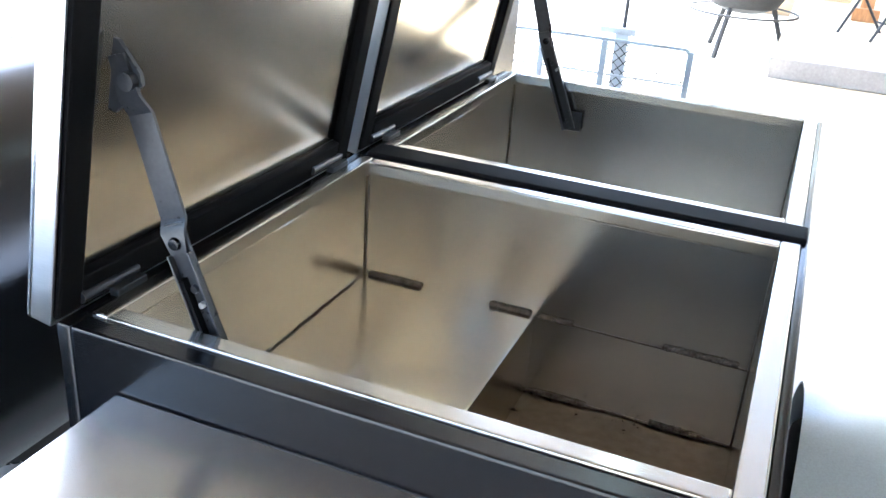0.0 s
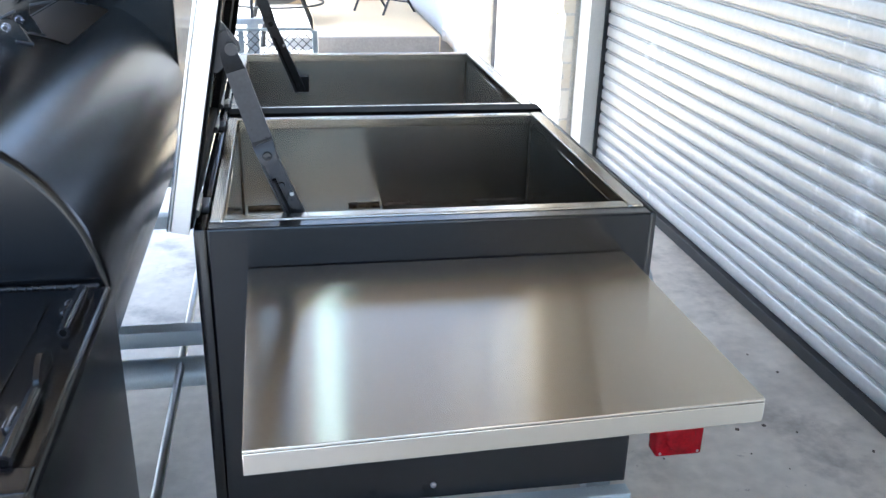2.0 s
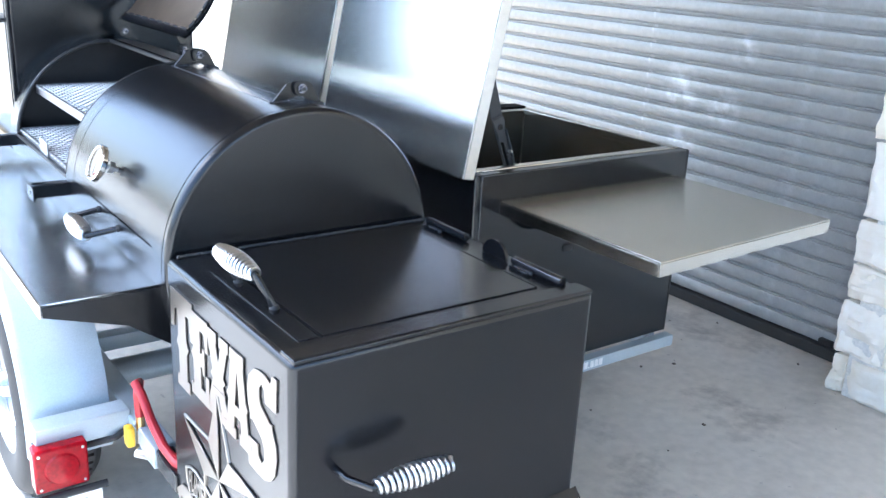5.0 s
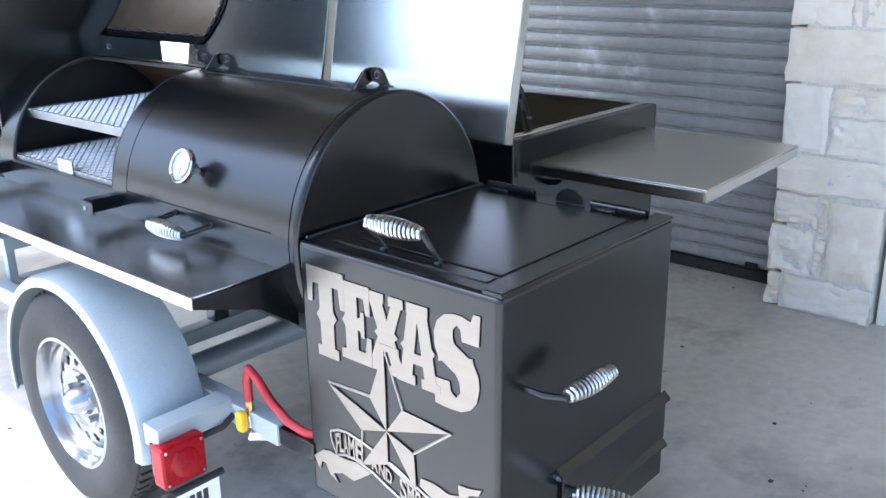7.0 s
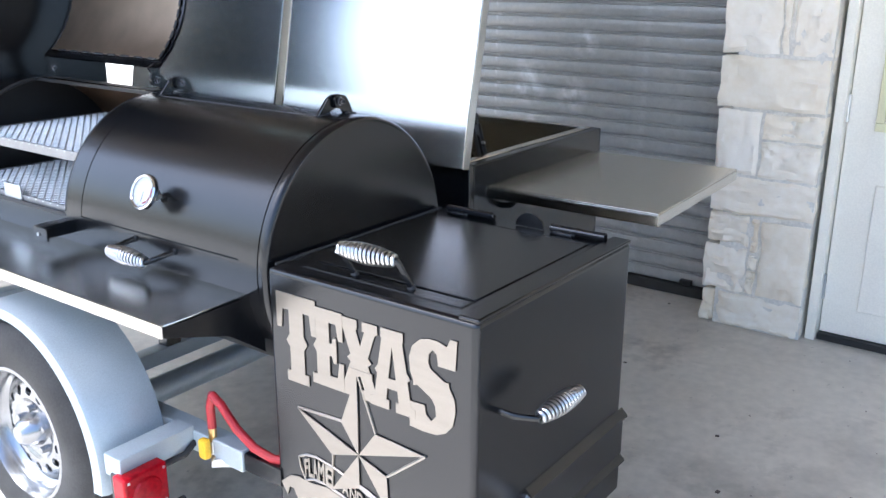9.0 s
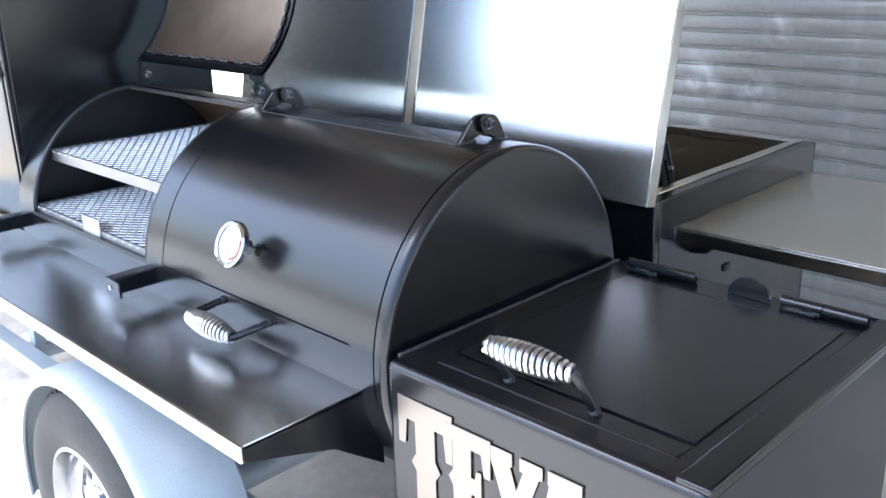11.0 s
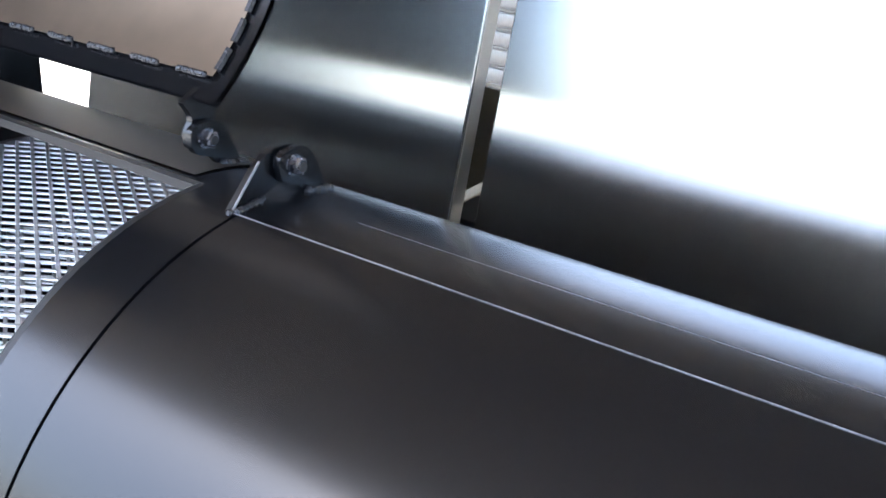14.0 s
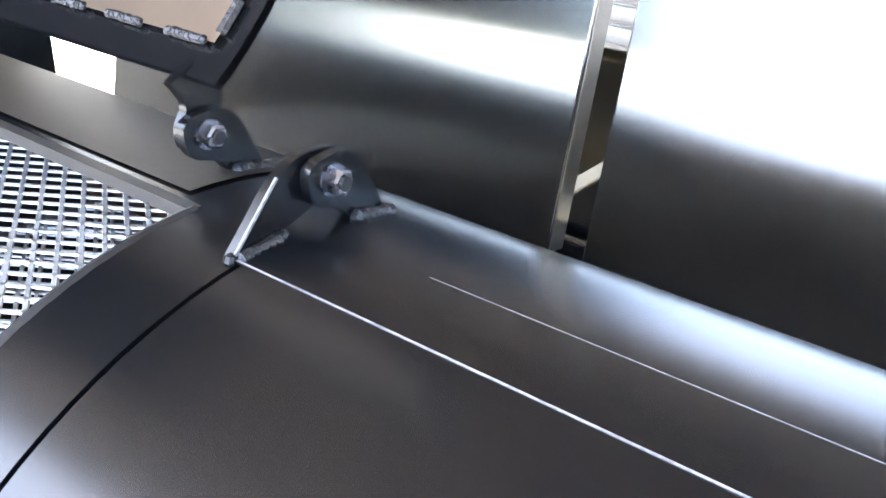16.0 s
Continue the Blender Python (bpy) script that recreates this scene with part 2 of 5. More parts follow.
# ---- mesh helpers ----
def mesh_of(bm, name, smooth=35):
    bmesh.ops.recalc_face_normals(bm, faces=bm.faces)
    area = {f: f.calc_area() for f in bm.faces}
    flat = [area[f] > 6 * max([area[g] for e in f.edges for g in e.link_faces if g is not f], default=0.0) for f in bm.faces]
    me = bpy.data.meshes.new(name)
    bm.to_mesh(me)
    bm.free()
    me.set_sharp_from_angle(angle=radians(smooth))
    for p, plain in zip(me.polygons, flat):
        p.use_smooth = not plain
    return me


def thing(name, at, label, category, group="", kind=""):
    ob = new(name)
    ob.location = at
    ob.empty_display_size = 0.05
    bpy.context.view_layer.update()
    return tagged(ob, label, category, group, kind)


def part(name, bm, material, parent=None, label="", smooth=35):
    """One mesh object, modelled in world coordinates, under parent."""
    base = Vector((0, 0, 0))
    p = parent
    while p:
        base += p.location
        p = p.parent
    bmesh.ops.translate(bm, verts=bm.verts, vec=-base)
    ob = new(name, mesh_of(bm, name, smooth))
    ob.data.materials.append(material)
    ob.parent = parent
    return tagged(ob, label)


def solid(name, bm, material, label, category, kind="", group="", smooth=35):
    """A thing or piece of the setting that is one mesh."""
    lo = Vector([min(v.co[i] for v in bm.verts) for i in range(3)])
    hi = Vector([max(v.co[i] for v in bm.verts) for i in range(3)])
    at = Vector(((lo.x + hi.x) / 2, (lo.y + hi.y) / 2, lo.z))
    bmesh.ops.translate(bm, verts=bm.verts, vec=-at)
    ob = new(name, mesh_of(bm, name, smooth))
    ob.location = at
    ob.data.materials.append(material)
    return tagged(ob, label, category, group, kind)


def box(x0, x1, y0, y1, z0, z1, bevel=0.0, seg=2, bm=None, m=None):
    b = bm or bmesh.new()
    r = bmesh.ops.create_cube(b, size=1)
    bmesh.ops.scale(b, verts=r["verts"], vec=(abs(x1 - x0), abs(y1 - y0), abs(z1 - z0)))
    bmesh.ops.translate(b, verts=r["verts"], vec=((x0 + x1) / 2, (y0 + y1) / 2, (z0 + z1) / 2))
    if m:
        bmesh.ops.transform(b, verts=r["verts"], matrix=m)
    if bevel:
        es = {e for v in r["verts"] for e in v.link_edges}
        bmesh.ops.bevel(b, geom=list(es), offset=bevel, segments=seg, profile=0.5, affect="EDGES")
    return b


def rod(points, radius, bm=None, seg=10, radii=None, cap=True):
    """A round bar along points."""
    b = bm or bmesh.new()
    pts = [Vector(p) for p in points]
    rings, ref = [], None
    for i, p in enumerate(pts):
        d = (pts[min(i + 1, len(pts) - 1)] - pts[max(i - 1, 0)]).normalized()
        if ref is None:
            ref = d.orthogonal().normalized()
        ref = (ref - d * ref.dot(d)).normalized()
        w = d.cross(ref)
        r = radii[i] if radii else radius
        rings.append([b.verts.new(p + (ref * math.cos(a) + w * math.sin(a)) * r) for a in (2 * math.pi * k / seg for k in range(seg))])
    for r0, r1 in zip(rings, rings[1:]):
        for k in range(seg):
            b.faces.new((r0[k], r0[(k + 1) % seg], r1[(k + 1) % seg], r1[k]))
    if cap:
        b.faces.new(rings[0][::-1])
        b.faces.new(rings[-1])
    return b


def extrude_xz(poly, y0, y1, bm=None):
    """A plate whose outline lies in x and z."""
    b = bm or bmesh.new()
    a = [b.verts.new((x, y0, z)) for x, z in poly]
    c = [b.verts.new((x, y1, z)) for x, z in poly]
    b.faces.new(a)
    b.faces.new(c[::-1])
    n = len(poly)
    for i in range(n):
        b.faces.new((a[i], c[i], c[(i + 1) % n], a[(i + 1) % n]))
    return b


def extrude_yz(poly, x0, x1, bm=None):
    b = bm or bmesh.new()
    a = [b.verts.new((x0, y, z)) for y, z in poly]
    c = [b.verts.new((x1, y, z)) for y, z in poly]
    b.faces.new(a)
    b.faces.new(c[::-1])
    n = len(poly)
    for i in range(n):
        b.faces.new((a[i], c[i], c[(i + 1) % n], a[(i + 1) % n]))
    return b


def lathe(profile, centre, axis, seg=32, bm=None):
    """profile: (distance along axis, radius) pairs turned round the axis at centre."""
    b = bm or bmesh.new()
    ax = Vector(axis).normalized()
    u = ax.orthogonal().normalized()
    w = ax.cross(u)
    c = Vector(centre)
    rings = []
    for d, r in profile:
        if r < 1e-6:
            rings.append([b.verts.new(c + ax * d)])
        else:
            rings.append([b.verts.new(c + ax * d + (u * math.cos(t) + w * math.sin(t)) * r) for t in (2 * math.pi * k / seg for k in range(seg))])
    for r0, r1 in zip(rings, rings[1:]):
        for k in range(seg):
            q = [r0[k % len(r0)], r0[(k + 1) % len(r0)], r1[(k + 1) % len(r1)], r1[k % len(r1)]]
            q = list(dict.fromkeys(q))
            if len(q) > 2:
                b.faces.new(q)
    return b


def weld_line(p0, p1, radius, bm=None, seed=1, seg=8):
    """A rippled weld bead of uneven width."""
    b = bm or bmesh.new()
    p0, p1 = Vector(p0), Vector(p1)
    rnd = random.Random(seed)
    d = p1 - p0
    side = d.normalized().orthogonal()
    n = max(4, int(d.length / (radius * 0.55)))
    pts, radii = [], []
    for k in range(n + 1):
        pts.append(p0 + d * (k / n) + side * rnd.uniform(-0.12, 0.12) * radius)
        radii.append(radius * (1.0 if k % 2 else 0.82) * rnd.uniform(0.88, 1.10) * (0.55 if k in (0, n) else 1.0))
    return rod(pts, radius, b, seg, radii)


def coil_grip(p0, p1, parent, r_end=0.009, r_mid=0.0175, turns=14, wire=0.0041):
    """A spring-wire grip that swells in the middle, on its rod."""
    p0, p1 = Vector(p0), Vector(p1)
    d = (p1 - p0).normalized()
    u = d.orthogonal().normalized()
    w = d.cross(u)
    n = turns * 14
    pts = []
    for i in range(n + 1):
        k = i / n
        r = r_end + (r_mid - r_end) * math.sin(math.pi * k) ** 0.9
        a = 2 * math.pi * turns * k
        pts.append(p0.lerp(p1, k) + (u * math.cos(a) + w * math.sin(a)) * r)
    g = part("spring_grip", rod(pts, wire, seg=6), NICKEL, parent, "coiled nickel spring grip")
    return g


# ---- ground and building ----
XD, Y_N, Y_F = 1.80, -0.11, 3.08          # shutter plane and its two ends
solid("floor", box(-2.6, 2.3, -6.6, 3.27, -0.2, 0.0), CONCRETE, "pale grey stained concrete slab floor of the covered bay", "floor", "structure")
solid("patio", box(-2.6, 1.9, 3.274, 6.42, -0.2, -0.004), PATIO, "sunlit tan concrete apron beyond the bay", "patio", "structure")
solid("ground", box(-220, 220, -220, 220, -0.5, -0.06), GROUND, "pale gravel and dry ground round the building", "ground", "structure")
solid("patio_step", box(0.455, 1.50, 6.42, 6.47, 0.0, 0.149, 0.004), STEP_GREY, "grey concrete step up to the porch", "step", "structure")
solid("porch_floor", box(0.455, 1.52, 6.475, 13.0, 0.0, 0.15, 0.01), PATIO, "raised tan concrete porch floor", "porch floor", "structure")
solid("ceiling", box(-1.95, 2.4, -4.7, 4.35, 2.9, 3.05), CEILING, "dark stained board ceiling over the bay", "ceiling", "structure")
lamp = thing("ceiling_light", (0.31, 3.0, 2.82), "white fluorescent batten with one lit tube under the ceiling", "ceiling light")
part("housing", box(0.275, 0.345, 1.75, 4.25, 2.86, 2.899, 0.004), WHITE, lamp)
part("tube", rod([(0.315, 1.80, 2.835), (0.315, 4.20, 2.835)], 0.016, seg=16), TUBE, lamp, "greenish white glowing tube")
for y in (1.79, 4.21):
    part("end_cap", box(0.288, 0.332, y - 0.012, y + 0.012, 2.81, 2.859, 0.003), WHITE, lamp)
solid("porch_roof", box(-0.7, 2.4, 6.3, 14.0, 2.9, 3.05), CEILING, "tan board roof over the porch", "roof", "structure")
solid("wall_shutter_head", box(1.62, 2.3, Y_N, Y_F + 0.3, 2.45, 2.9), CEILING, "dark stained boards above the shutter", "wall", "structure")
solid("wall_behind", box(2.0, 2.3, -0.6, 3.6, 0.0, 2.9), PLASTER, "plain wall behind the shutter", "wall", "structure")

# roll-up shutter of many narrow slats
door = thing("roll_up_door", (XD, 1.6, 0), "closed pale grey roll-up steel shutter with scuffed narrow slats", "shutter", kind="structure")
PITCH = 0.0645
prof = [(0.0, 0.0), (-0.001, 0.002), (-0.0105, 0.0045), (-0.0125, 0.008), (-0.0130, 0.028), (-0.0125, 0.0485), (-0.0105, 0.0520), (-0.003, 0.0545), (-0.0065, 0.0575), (-0.0065, 0.0600), (0.0, 0.0620), (0.0, 0.0645)]
me = None
for i in range(39):
    z = 0.051 + i * PITCH
    if me is None:
        b = bmesh.new()
        front = [(b.verts.new((x, Y_N - 1.6, q)), b.verts.new((x, Y_F - 1.6, q))) for x, q in prof]
        back = [(b.verts.new((0.012, Y_N - 1.6, q)), b.verts.new((0.012, Y_F - 1.6, q))) for x, q in (prof[-1], prof[0])]
        ring = front + back
        for a, c in zip(ring, ring[1:] + ring[:1]):
            b.faces.new((a[0], c[0], c[1], a[1]))
        b.faces.new([r[0] for r in ring])
        b.faces.new([r[1] for r in ring][::-1])
        me = mesh_of(b, "slat", 50)
        me.materials.append(SHUTTER)
    o = new("slat", me)
    o.location, o.parent = (0, 0, z), door
part("bottom_rubber", box(XD - 0.03, XD + 0.02, Y_N, Y_F, 0.0, 0.048, 0.006), RUBBER, door, "black rubber bottom seal")
lock = part("slide_lock", box(XD - 0.034, XD - 0.010, 0.010, 0.064, 0.056, 0.078, 0.003), BLACK_ROUGH, door, "small black slide lock")
solid("shutter_guide", box(1.77, 1.86, Y_F, Y_F + 0.018, 0.0, 2.6, 0.003), BLACK_ROUGH, "dark steel shutter guide rail", "guide rail", "structure")
solid("shutter_guide", box(1.76, 1.86, Y_N - 0.05, Y_N, 0.0, 2.6, 0.004), BLACK_ROUGH, "dark steel shutter guide rail", "guide rail", "structure")
solid("door_jamb", box(1.695, 1.86, Y_F + 0.02, Y_F + 0.19, 0.0, 2.6, 0.004), JAMB, "off-white painted steel jamb beside the shutter", "jamb", "structure")


def stone(col, x0, y0, y1, z0, z1, rnd, seed, cuts=4):
    """One rough-faced block, a little proud of its joints."""
    g = 0.0065
    b = box(x0 - rnd.uniform(0.0, 0.012), x0 + 0.06, y0 + g, y1 - g, z0 + g, z1 - g)
    bmesh.ops.subdivide_edges(b, edges=b.edges, cuts=cuts, use_grid_fill=True)
    cy, cz, hy, hz = (y0 + y1) / 2, (z0 + z1) / 2, (y1 - y0) / 2, (z1 - z0) / 2
    for v in b.verts:
        k = noise.noise_vector(v.co * 14 + Vector((seed, 0, 0)))
        q = noise.noise_vector(v.co * 38 + Vector((0, seed, 0)))
        e = max(abs(v.co.y - cy) / hy, abs(v.co.z - cz) / hz)
        if v.co.x < x0 + 0.02:
            v.co.x += k.x * 0.020 + q.x * 0.010 + (0.012 if e > 0.9 else 0.0)
            if cuts > 4:                                  # split and chiselled face
                crack = noise.noise(Vector((v.co.x, v.co.y * 9 + v.co.z * 5, v.co.z * 24 - v.co.y * 6)) + Vector((seed, cy * 9, cz * 9)))
                v.co.x += 0.012 * max(0.0, 1.0 - abs(crack) * 9.0) * (0.2 if e > 0.9 else 1.0)
        v.co.y += k.y * 0.008
        v.co.z += k.z * 0.008
    part("stone", b, LIME, col, smooth=22 if cuts < 5 else 40)


def stone_column(name, x0, x1, y0, y1, z1, seed, label, laid=(), top=0.0):
    """Rough limestone blocks on a mortar core: first those laid by hand, then courses above."""
    rnd = random.Random(seed)
    col = thing(name, ((x0 + x1) / 2, (y0 + y1) / 2, 0), label, "stone column", kind="structure")
    part("mortar_core", box(x0 + 0.010, x1, y0 + 0.012, y1 - 0.012, 0, z1), MORTAR, col)
    for ya, yb, za, zb in laid:
        stone(col, x0, ya, yb, za, zb, rnd, seed, 11)
    z = top
    while z < z1 - 0.05:
        h = min(rnd.choice((0.14, 0.17, 0.21, 0.24)), z1 - z)
        y = y0
        while y < y1 - 0.03:
            w = rnd.choice((0.16, 0.22, 0.30, 0.42))
            if y1 - (y + w) < 0.12:
                w = y1 - y
            halves = [(z, z + h)] if h < 0.2 or w > 0.25 or rnd.random() < 0.4 else [(z, z + h * 0.48), (z + h * 0.48, z + h)]
            for za, zb in halves:
                stone(col, x0, y, y + w, za, zb, rnd, seed)
            y += w
        z += h
    return col


LAID = [(-0.18, -0.115, 0.0, 0.145), (-0.525, -0.18, 0.0, 0.145), (-0.29, -0.11, 0.145, 0.345), (-0.29, -0.115, 0.345, 0.478),
        (-0.333, -0.29, 0.15, 0.255), (-0.335, -0.29, 0.255, 0.325), (-0.33, -0.29, 0.325, 0.470), (-0.525, -0.333, 0.145, 0.465),
        (-0.525, -0.11, 0.475, 0.632), (-0.292, -0.108, 0.632, 0.895), (-0.525, -0.292, 0.632, 0.782), (-0.525, -0.292, 0.782, 0.893),
        (-0.525, -0.105, 0.895, 1.10), (-0.33, -0.105, 1.10, 1.36), (-0.365, -0.33, 1.10, 1.36), (-0.525, -0.365, 1.10, 1.36)]
stone_column("stone_column", 1.55, 1.98, -0.53, Y_N - 0.05, 2.9, 3, "white limestone block column between shutter and door", LAID, 1.36)
stone_column("stone_column", 1.615, 1.98, Y_F + 0.195, Y_F + 0.58, 2.9, 7, "white limestone block column beyond the shutter")
stone_column("stone_wall", 1.66, 1.98, 5.55, 7.2, 2.9, 11, "white limestone wall beside the porch step")

solid("wall_north", box(1.78, 1.98, Y_F + 0.60, 5.50, 0.0, 2.9), WHITE, "white painted wall panel beyond the stone column", "wall", "structure")
solid("door_jamb", box(1.755, 1.80, 5.505, 5.525, 0.0, 2.6, 0.003), MORTAR_DARK, "thin dark jamb at the end of the white wall", "jamb", "structure")
solid("wall_porch", box(1.70, 1.98, 7.22, 13.0, 0.0, 2.9), WHITE, "white wall along the porch", "wall", "structure")

# entry door
ed = thing("door_1", (1.62, -1.05, 0), "closed white panelled entry door with a framed window", "door", kind="structure")
part("door_frame", box(1.60, 1.75, -0.572, -0.535, 0, 2.15, 0.004), DOOR_WHITE, ed)
part("door_frame", box(1.58, 1.75, -1.60, -1.535, 0, 2.15, 0.004), DOOR_WHITE, ed)
part("door_frame", box(1.60, 1.75, -1.535, -0.575, 2.08, 2.15, 0.004), DOOR_WHITE, ed)
leaf = part("door_leaf", box(1.645, 1.69, -1.53, -0.577, 0.03, 2.075, 0.003), DOOR_WHITE, ed)
part("window_frame", box(1.632, 1.645, -1.45, -0.675, 0.845, 0.875, 0.003), CREAM, leaf)
part("window_frame", box(1.632, 1.645, -1.45, -0.675, 1.90, 1.93, 0.003), CREAM, leaf)
part("window_frame", box(1.632, 1.645, -0.705, -0.675, 0.875, 1.90, 0.003), CREAM, leaf)
part("window_frame", box(1.632, 1.645, -1.45, -1.42, 0.875, 1.90, 0.003), CREAM, leaf)
for k in range(3):
    for j in range(2):
        ya, za = -0.709 - j * 0.355, 0.879 + k * 0.34
        part("pane", box(1.6405, 1.6435, ya - 0.350, ya, za, za + 0.333), DARK_PANE, leaf, "dark reflecting window pane")
for z in (1.214, 1.554):
    part("glazing_bar", box(1.634, 1.645, -1.42, -0.705, z - 0.006, z + 0.006, 0.002), CREAM, leaf)
part("glazing_bar", box(1.634, 1.6395, -1.067, -1.055, 0.875, 1.90, 0.002), CREAM, leaf)
part("panel", box(1.636, 1.645, -1.42, -0.705, 0.14, 0.645, 0.006), DOOR_WHITE, leaf)
part("threshold", box(1.62, 1.72, -1.535, -0.575, 0.0, 0.028, 0.003), BLACK_ROUGH, ed, "black door threshold")
for z in (0.22, 0.92, 1.8):
    part("hinge", rod([(1.638, -0.574, z - 0.05), (1.638, -0.574, z + 0.05)], 0.008), ZINC, ed, "steel butt hinge")
solid("wall_south", box(1.70, 2.3, -6.6, -1.60, 0.0, 2.9), LIME, "pale limestone wall past the entry door", "wall", "structure")
solid("wall_over_door", box(1.70, 2.3, -1.60, -0.53, 2.15, 2.9), LIME, "pale limestone wall over the entry door", "wall", "structure")

# ---- cooler chest with two bins ----
BX, BY, BZ = 0.769, 1.50, 0.905
chest = thing("cooler_chest", (0.38, 0.76, 0.35), "black steel double ice chest with stainless bins and open lids", "ice chest")
part("side_wall", box(0, 0.02, 0, BY, 0.35, BZ, 0.004), BLACK, chest)
part("side_wall", box(BX - 0.012, BX, 0, BY, 0.35, BZ, 0.003), BLACK, chest)
part("end_wall", box(0.02, BX - 0.008, 0, 0.03, 0.35, BZ, 0.004), BLACK, chest)
part("end_wall", box(0.02, BX - 0.008, BY - 0.016, BY, 0.35, BZ, 0.003), BLACK, chest)
part("divider", box(0.02, BX - 0.008, 0.697, 0.772, 0.40, BZ - 0.006, 0.006), BLACK, chest)
part("divider_seal", box(0.022, BX - 0.004, 0.706, 0.768, BZ - 0.0055, BZ + 0.008, 0.005, 3), GASKET, chest, "black rubber strip between the bins")
part("chest_base", box(0.02, BX - 0.008, 0.03, BY - 0.016, 0.35, 0.40), BLACK, chest)
for (y0, y1, deep) in ((0.031, 0.696, True), (0.773, 1.498, False)):
    part("rim", box(0.022, 0.045, y0, y1, BZ - 0.02, BZ + 0.004, 0.003), STEEL, chest, "bright stainless bin rim")
    part("rim", box(0.728, 0.7565, y0, y1, BZ - 0.02, BZ + 0.004, 0.003), STEEL, chest)
    part("rim", box(0.045, 0.728, y0, y0 + 0.026, BZ - 0.02, BZ + 0.003, 0.003), STEEL, chest)
    part("rim", box(0.045, 0.728, y1 - 0.024, y1, BZ - 0.02, BZ + 0.003, 0.003), STEEL, chest)
    iy0, iy1, zf = y0 + 0.026, y1 - 0.024, 0.545
    zt = BZ - 0.02
    part("liner_wall", box(0.038, 0.045, iy0, iy1, zf, zt), LINER, chest, "brushed stainless bin wall")
    part("liner_wall", box(0.728, 0.735, iy0, iy1, zf, zt), LINER, chest)
    part("liner_wall", box(0.045, 0.728, iy0 - 0.007, iy0, zf, zt), LINER, chest)
    part("liner_wall", box(0.045, 0.728, iy1, iy1 + 0.007, zf, zt), LINER, chest)
    # the deep bin's floor has its dark reflection in the colour, with brown stain
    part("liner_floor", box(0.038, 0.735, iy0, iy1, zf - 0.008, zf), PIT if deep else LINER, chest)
    for cx, cy in ((0.046, iy0 + 0.001), (0.046, iy1 - 0.001), (0.727, iy0 + 0.001), (0.727, iy1 - 0.001)):
        part("corner_seam", rod([(cx, cy, zf + 0.002), (cx, cy, zt - 0.002)], 0.0022, seg=6), WELD, chest, "brown heat-stained corner seam")
    part("floor_seam", rod([(0.05, iy1 - 0.001, zf + 0.001), (0.725, iy1 - 0.001, zf + 0.001)], 0.003, seg=6), WELD, chest)
    if deep:
        part("floor_seam", rod([(0.375, iy1 - 0.001, 0.694), (0.725, iy1 - 0.001, 0.692)], 0.002, seg=6), WELD, chest)
        part("raised_floor", box(0.0465, 0.372, iy0 + 0.001, iy1 - 0.001, zf, 0.694, 0.003), LINER, chest, "raised stainless step in the bin")
        for k, (x0, x1, z) in enumerate(((0.055, 0.16, 0.697), (0.29, 0.365, 0.697), (0.38, 0.44, 0.697), (0.59, 0.71, 0.697), (0.385, 0.48, 0.548), (0.59, 0.68, 0.548))):
            part("weld_bead", weld_line((x0, iy1 - 0.003, z), (x1, iy1 - 0.003, z), 0.0052, seed=k), WELD, chest, "dark lumpy weld bead")
LEAN = radians(11.0)


def lid(y0, y1):
    """An open lid: steel tray, dark gasket frame, inner sheet and two hinges."""
    m = Matrix.Translation((-0.040, 0, BZ - 0.001)) @ Matrix.Rotation(LEAN, 4, "Y")
    L, T = 0.762, 0.035
    ld = part("lid", box(0, 0.006, y0, y1, 0, L, 0.002, m=m), LID_STEEL, chest, "open polished stainless lid leaning over the bin")
    for q in ((y0, y0 + 0.004, 0, L), (y1 - 0.004, y1, 0, L), (y0 + 0.004, y1 - 0.004, 0, 0.004), (y0 + 0.004, y1 - 0.004, L - 0.004, L)):
        part("lid_edge", box(0.006, T, *q, 0.0015, m=m), LID_EDGE, ld)
    part("inner_sheet", box(T - 0.014, T - 0.010, y0 + 0.045, y1 - 0.045, 0.05, L - 0.045, m=m), LINER, ld, "dull stainless inner lid sheet")
    for q in ((y0 + 0.006, y0 + 0.045, 0.006, L - 0.006), (y1 - 0.045, y1 - 0.006, 0.006, L - 0.006), (y0 + 0.045, y1 - 0.045, 0.006, 0.05), (y0 + 0.045, y1 - 0.045, L - 0.045, L - 0.006)):
        part("gasket", box(T - 0.012, T + 0.004, *q, 0.004, m=m), GASKET, ld, "black rubber lid gasket")
    for y in (y0 + 0.085, y1 - 0.085):
        hg = part("hinge", rod([(0.002, y - 0.045, BZ + 0.013), (0.002, y + 0.012, BZ + 0.013)], 0.0075, seg=12), STAY, ld, "black weld-on barrel hinge")
        part("hinge_pin", rod([(0.002, y + 0.012, BZ + 0.013), (0.002, y + 0.050, BZ + 0.013)], 0.0058, seg=10), STAY, hg)
        part("lid_leaf", box(-0.010, -0.001, y - 0.040, y + 0.010, BZ + 0.016, BZ + 0.030, 0.002), STAY, hg)
        part("chest_leaf", box(0.006, 0.020, y - 0.004, y + 0.048, BZ - 0.002, BZ + 0.009, 0.002), STAY, hg)
    return ld


lid(-0.002, 0.683)
lid(0.722, 1.440)


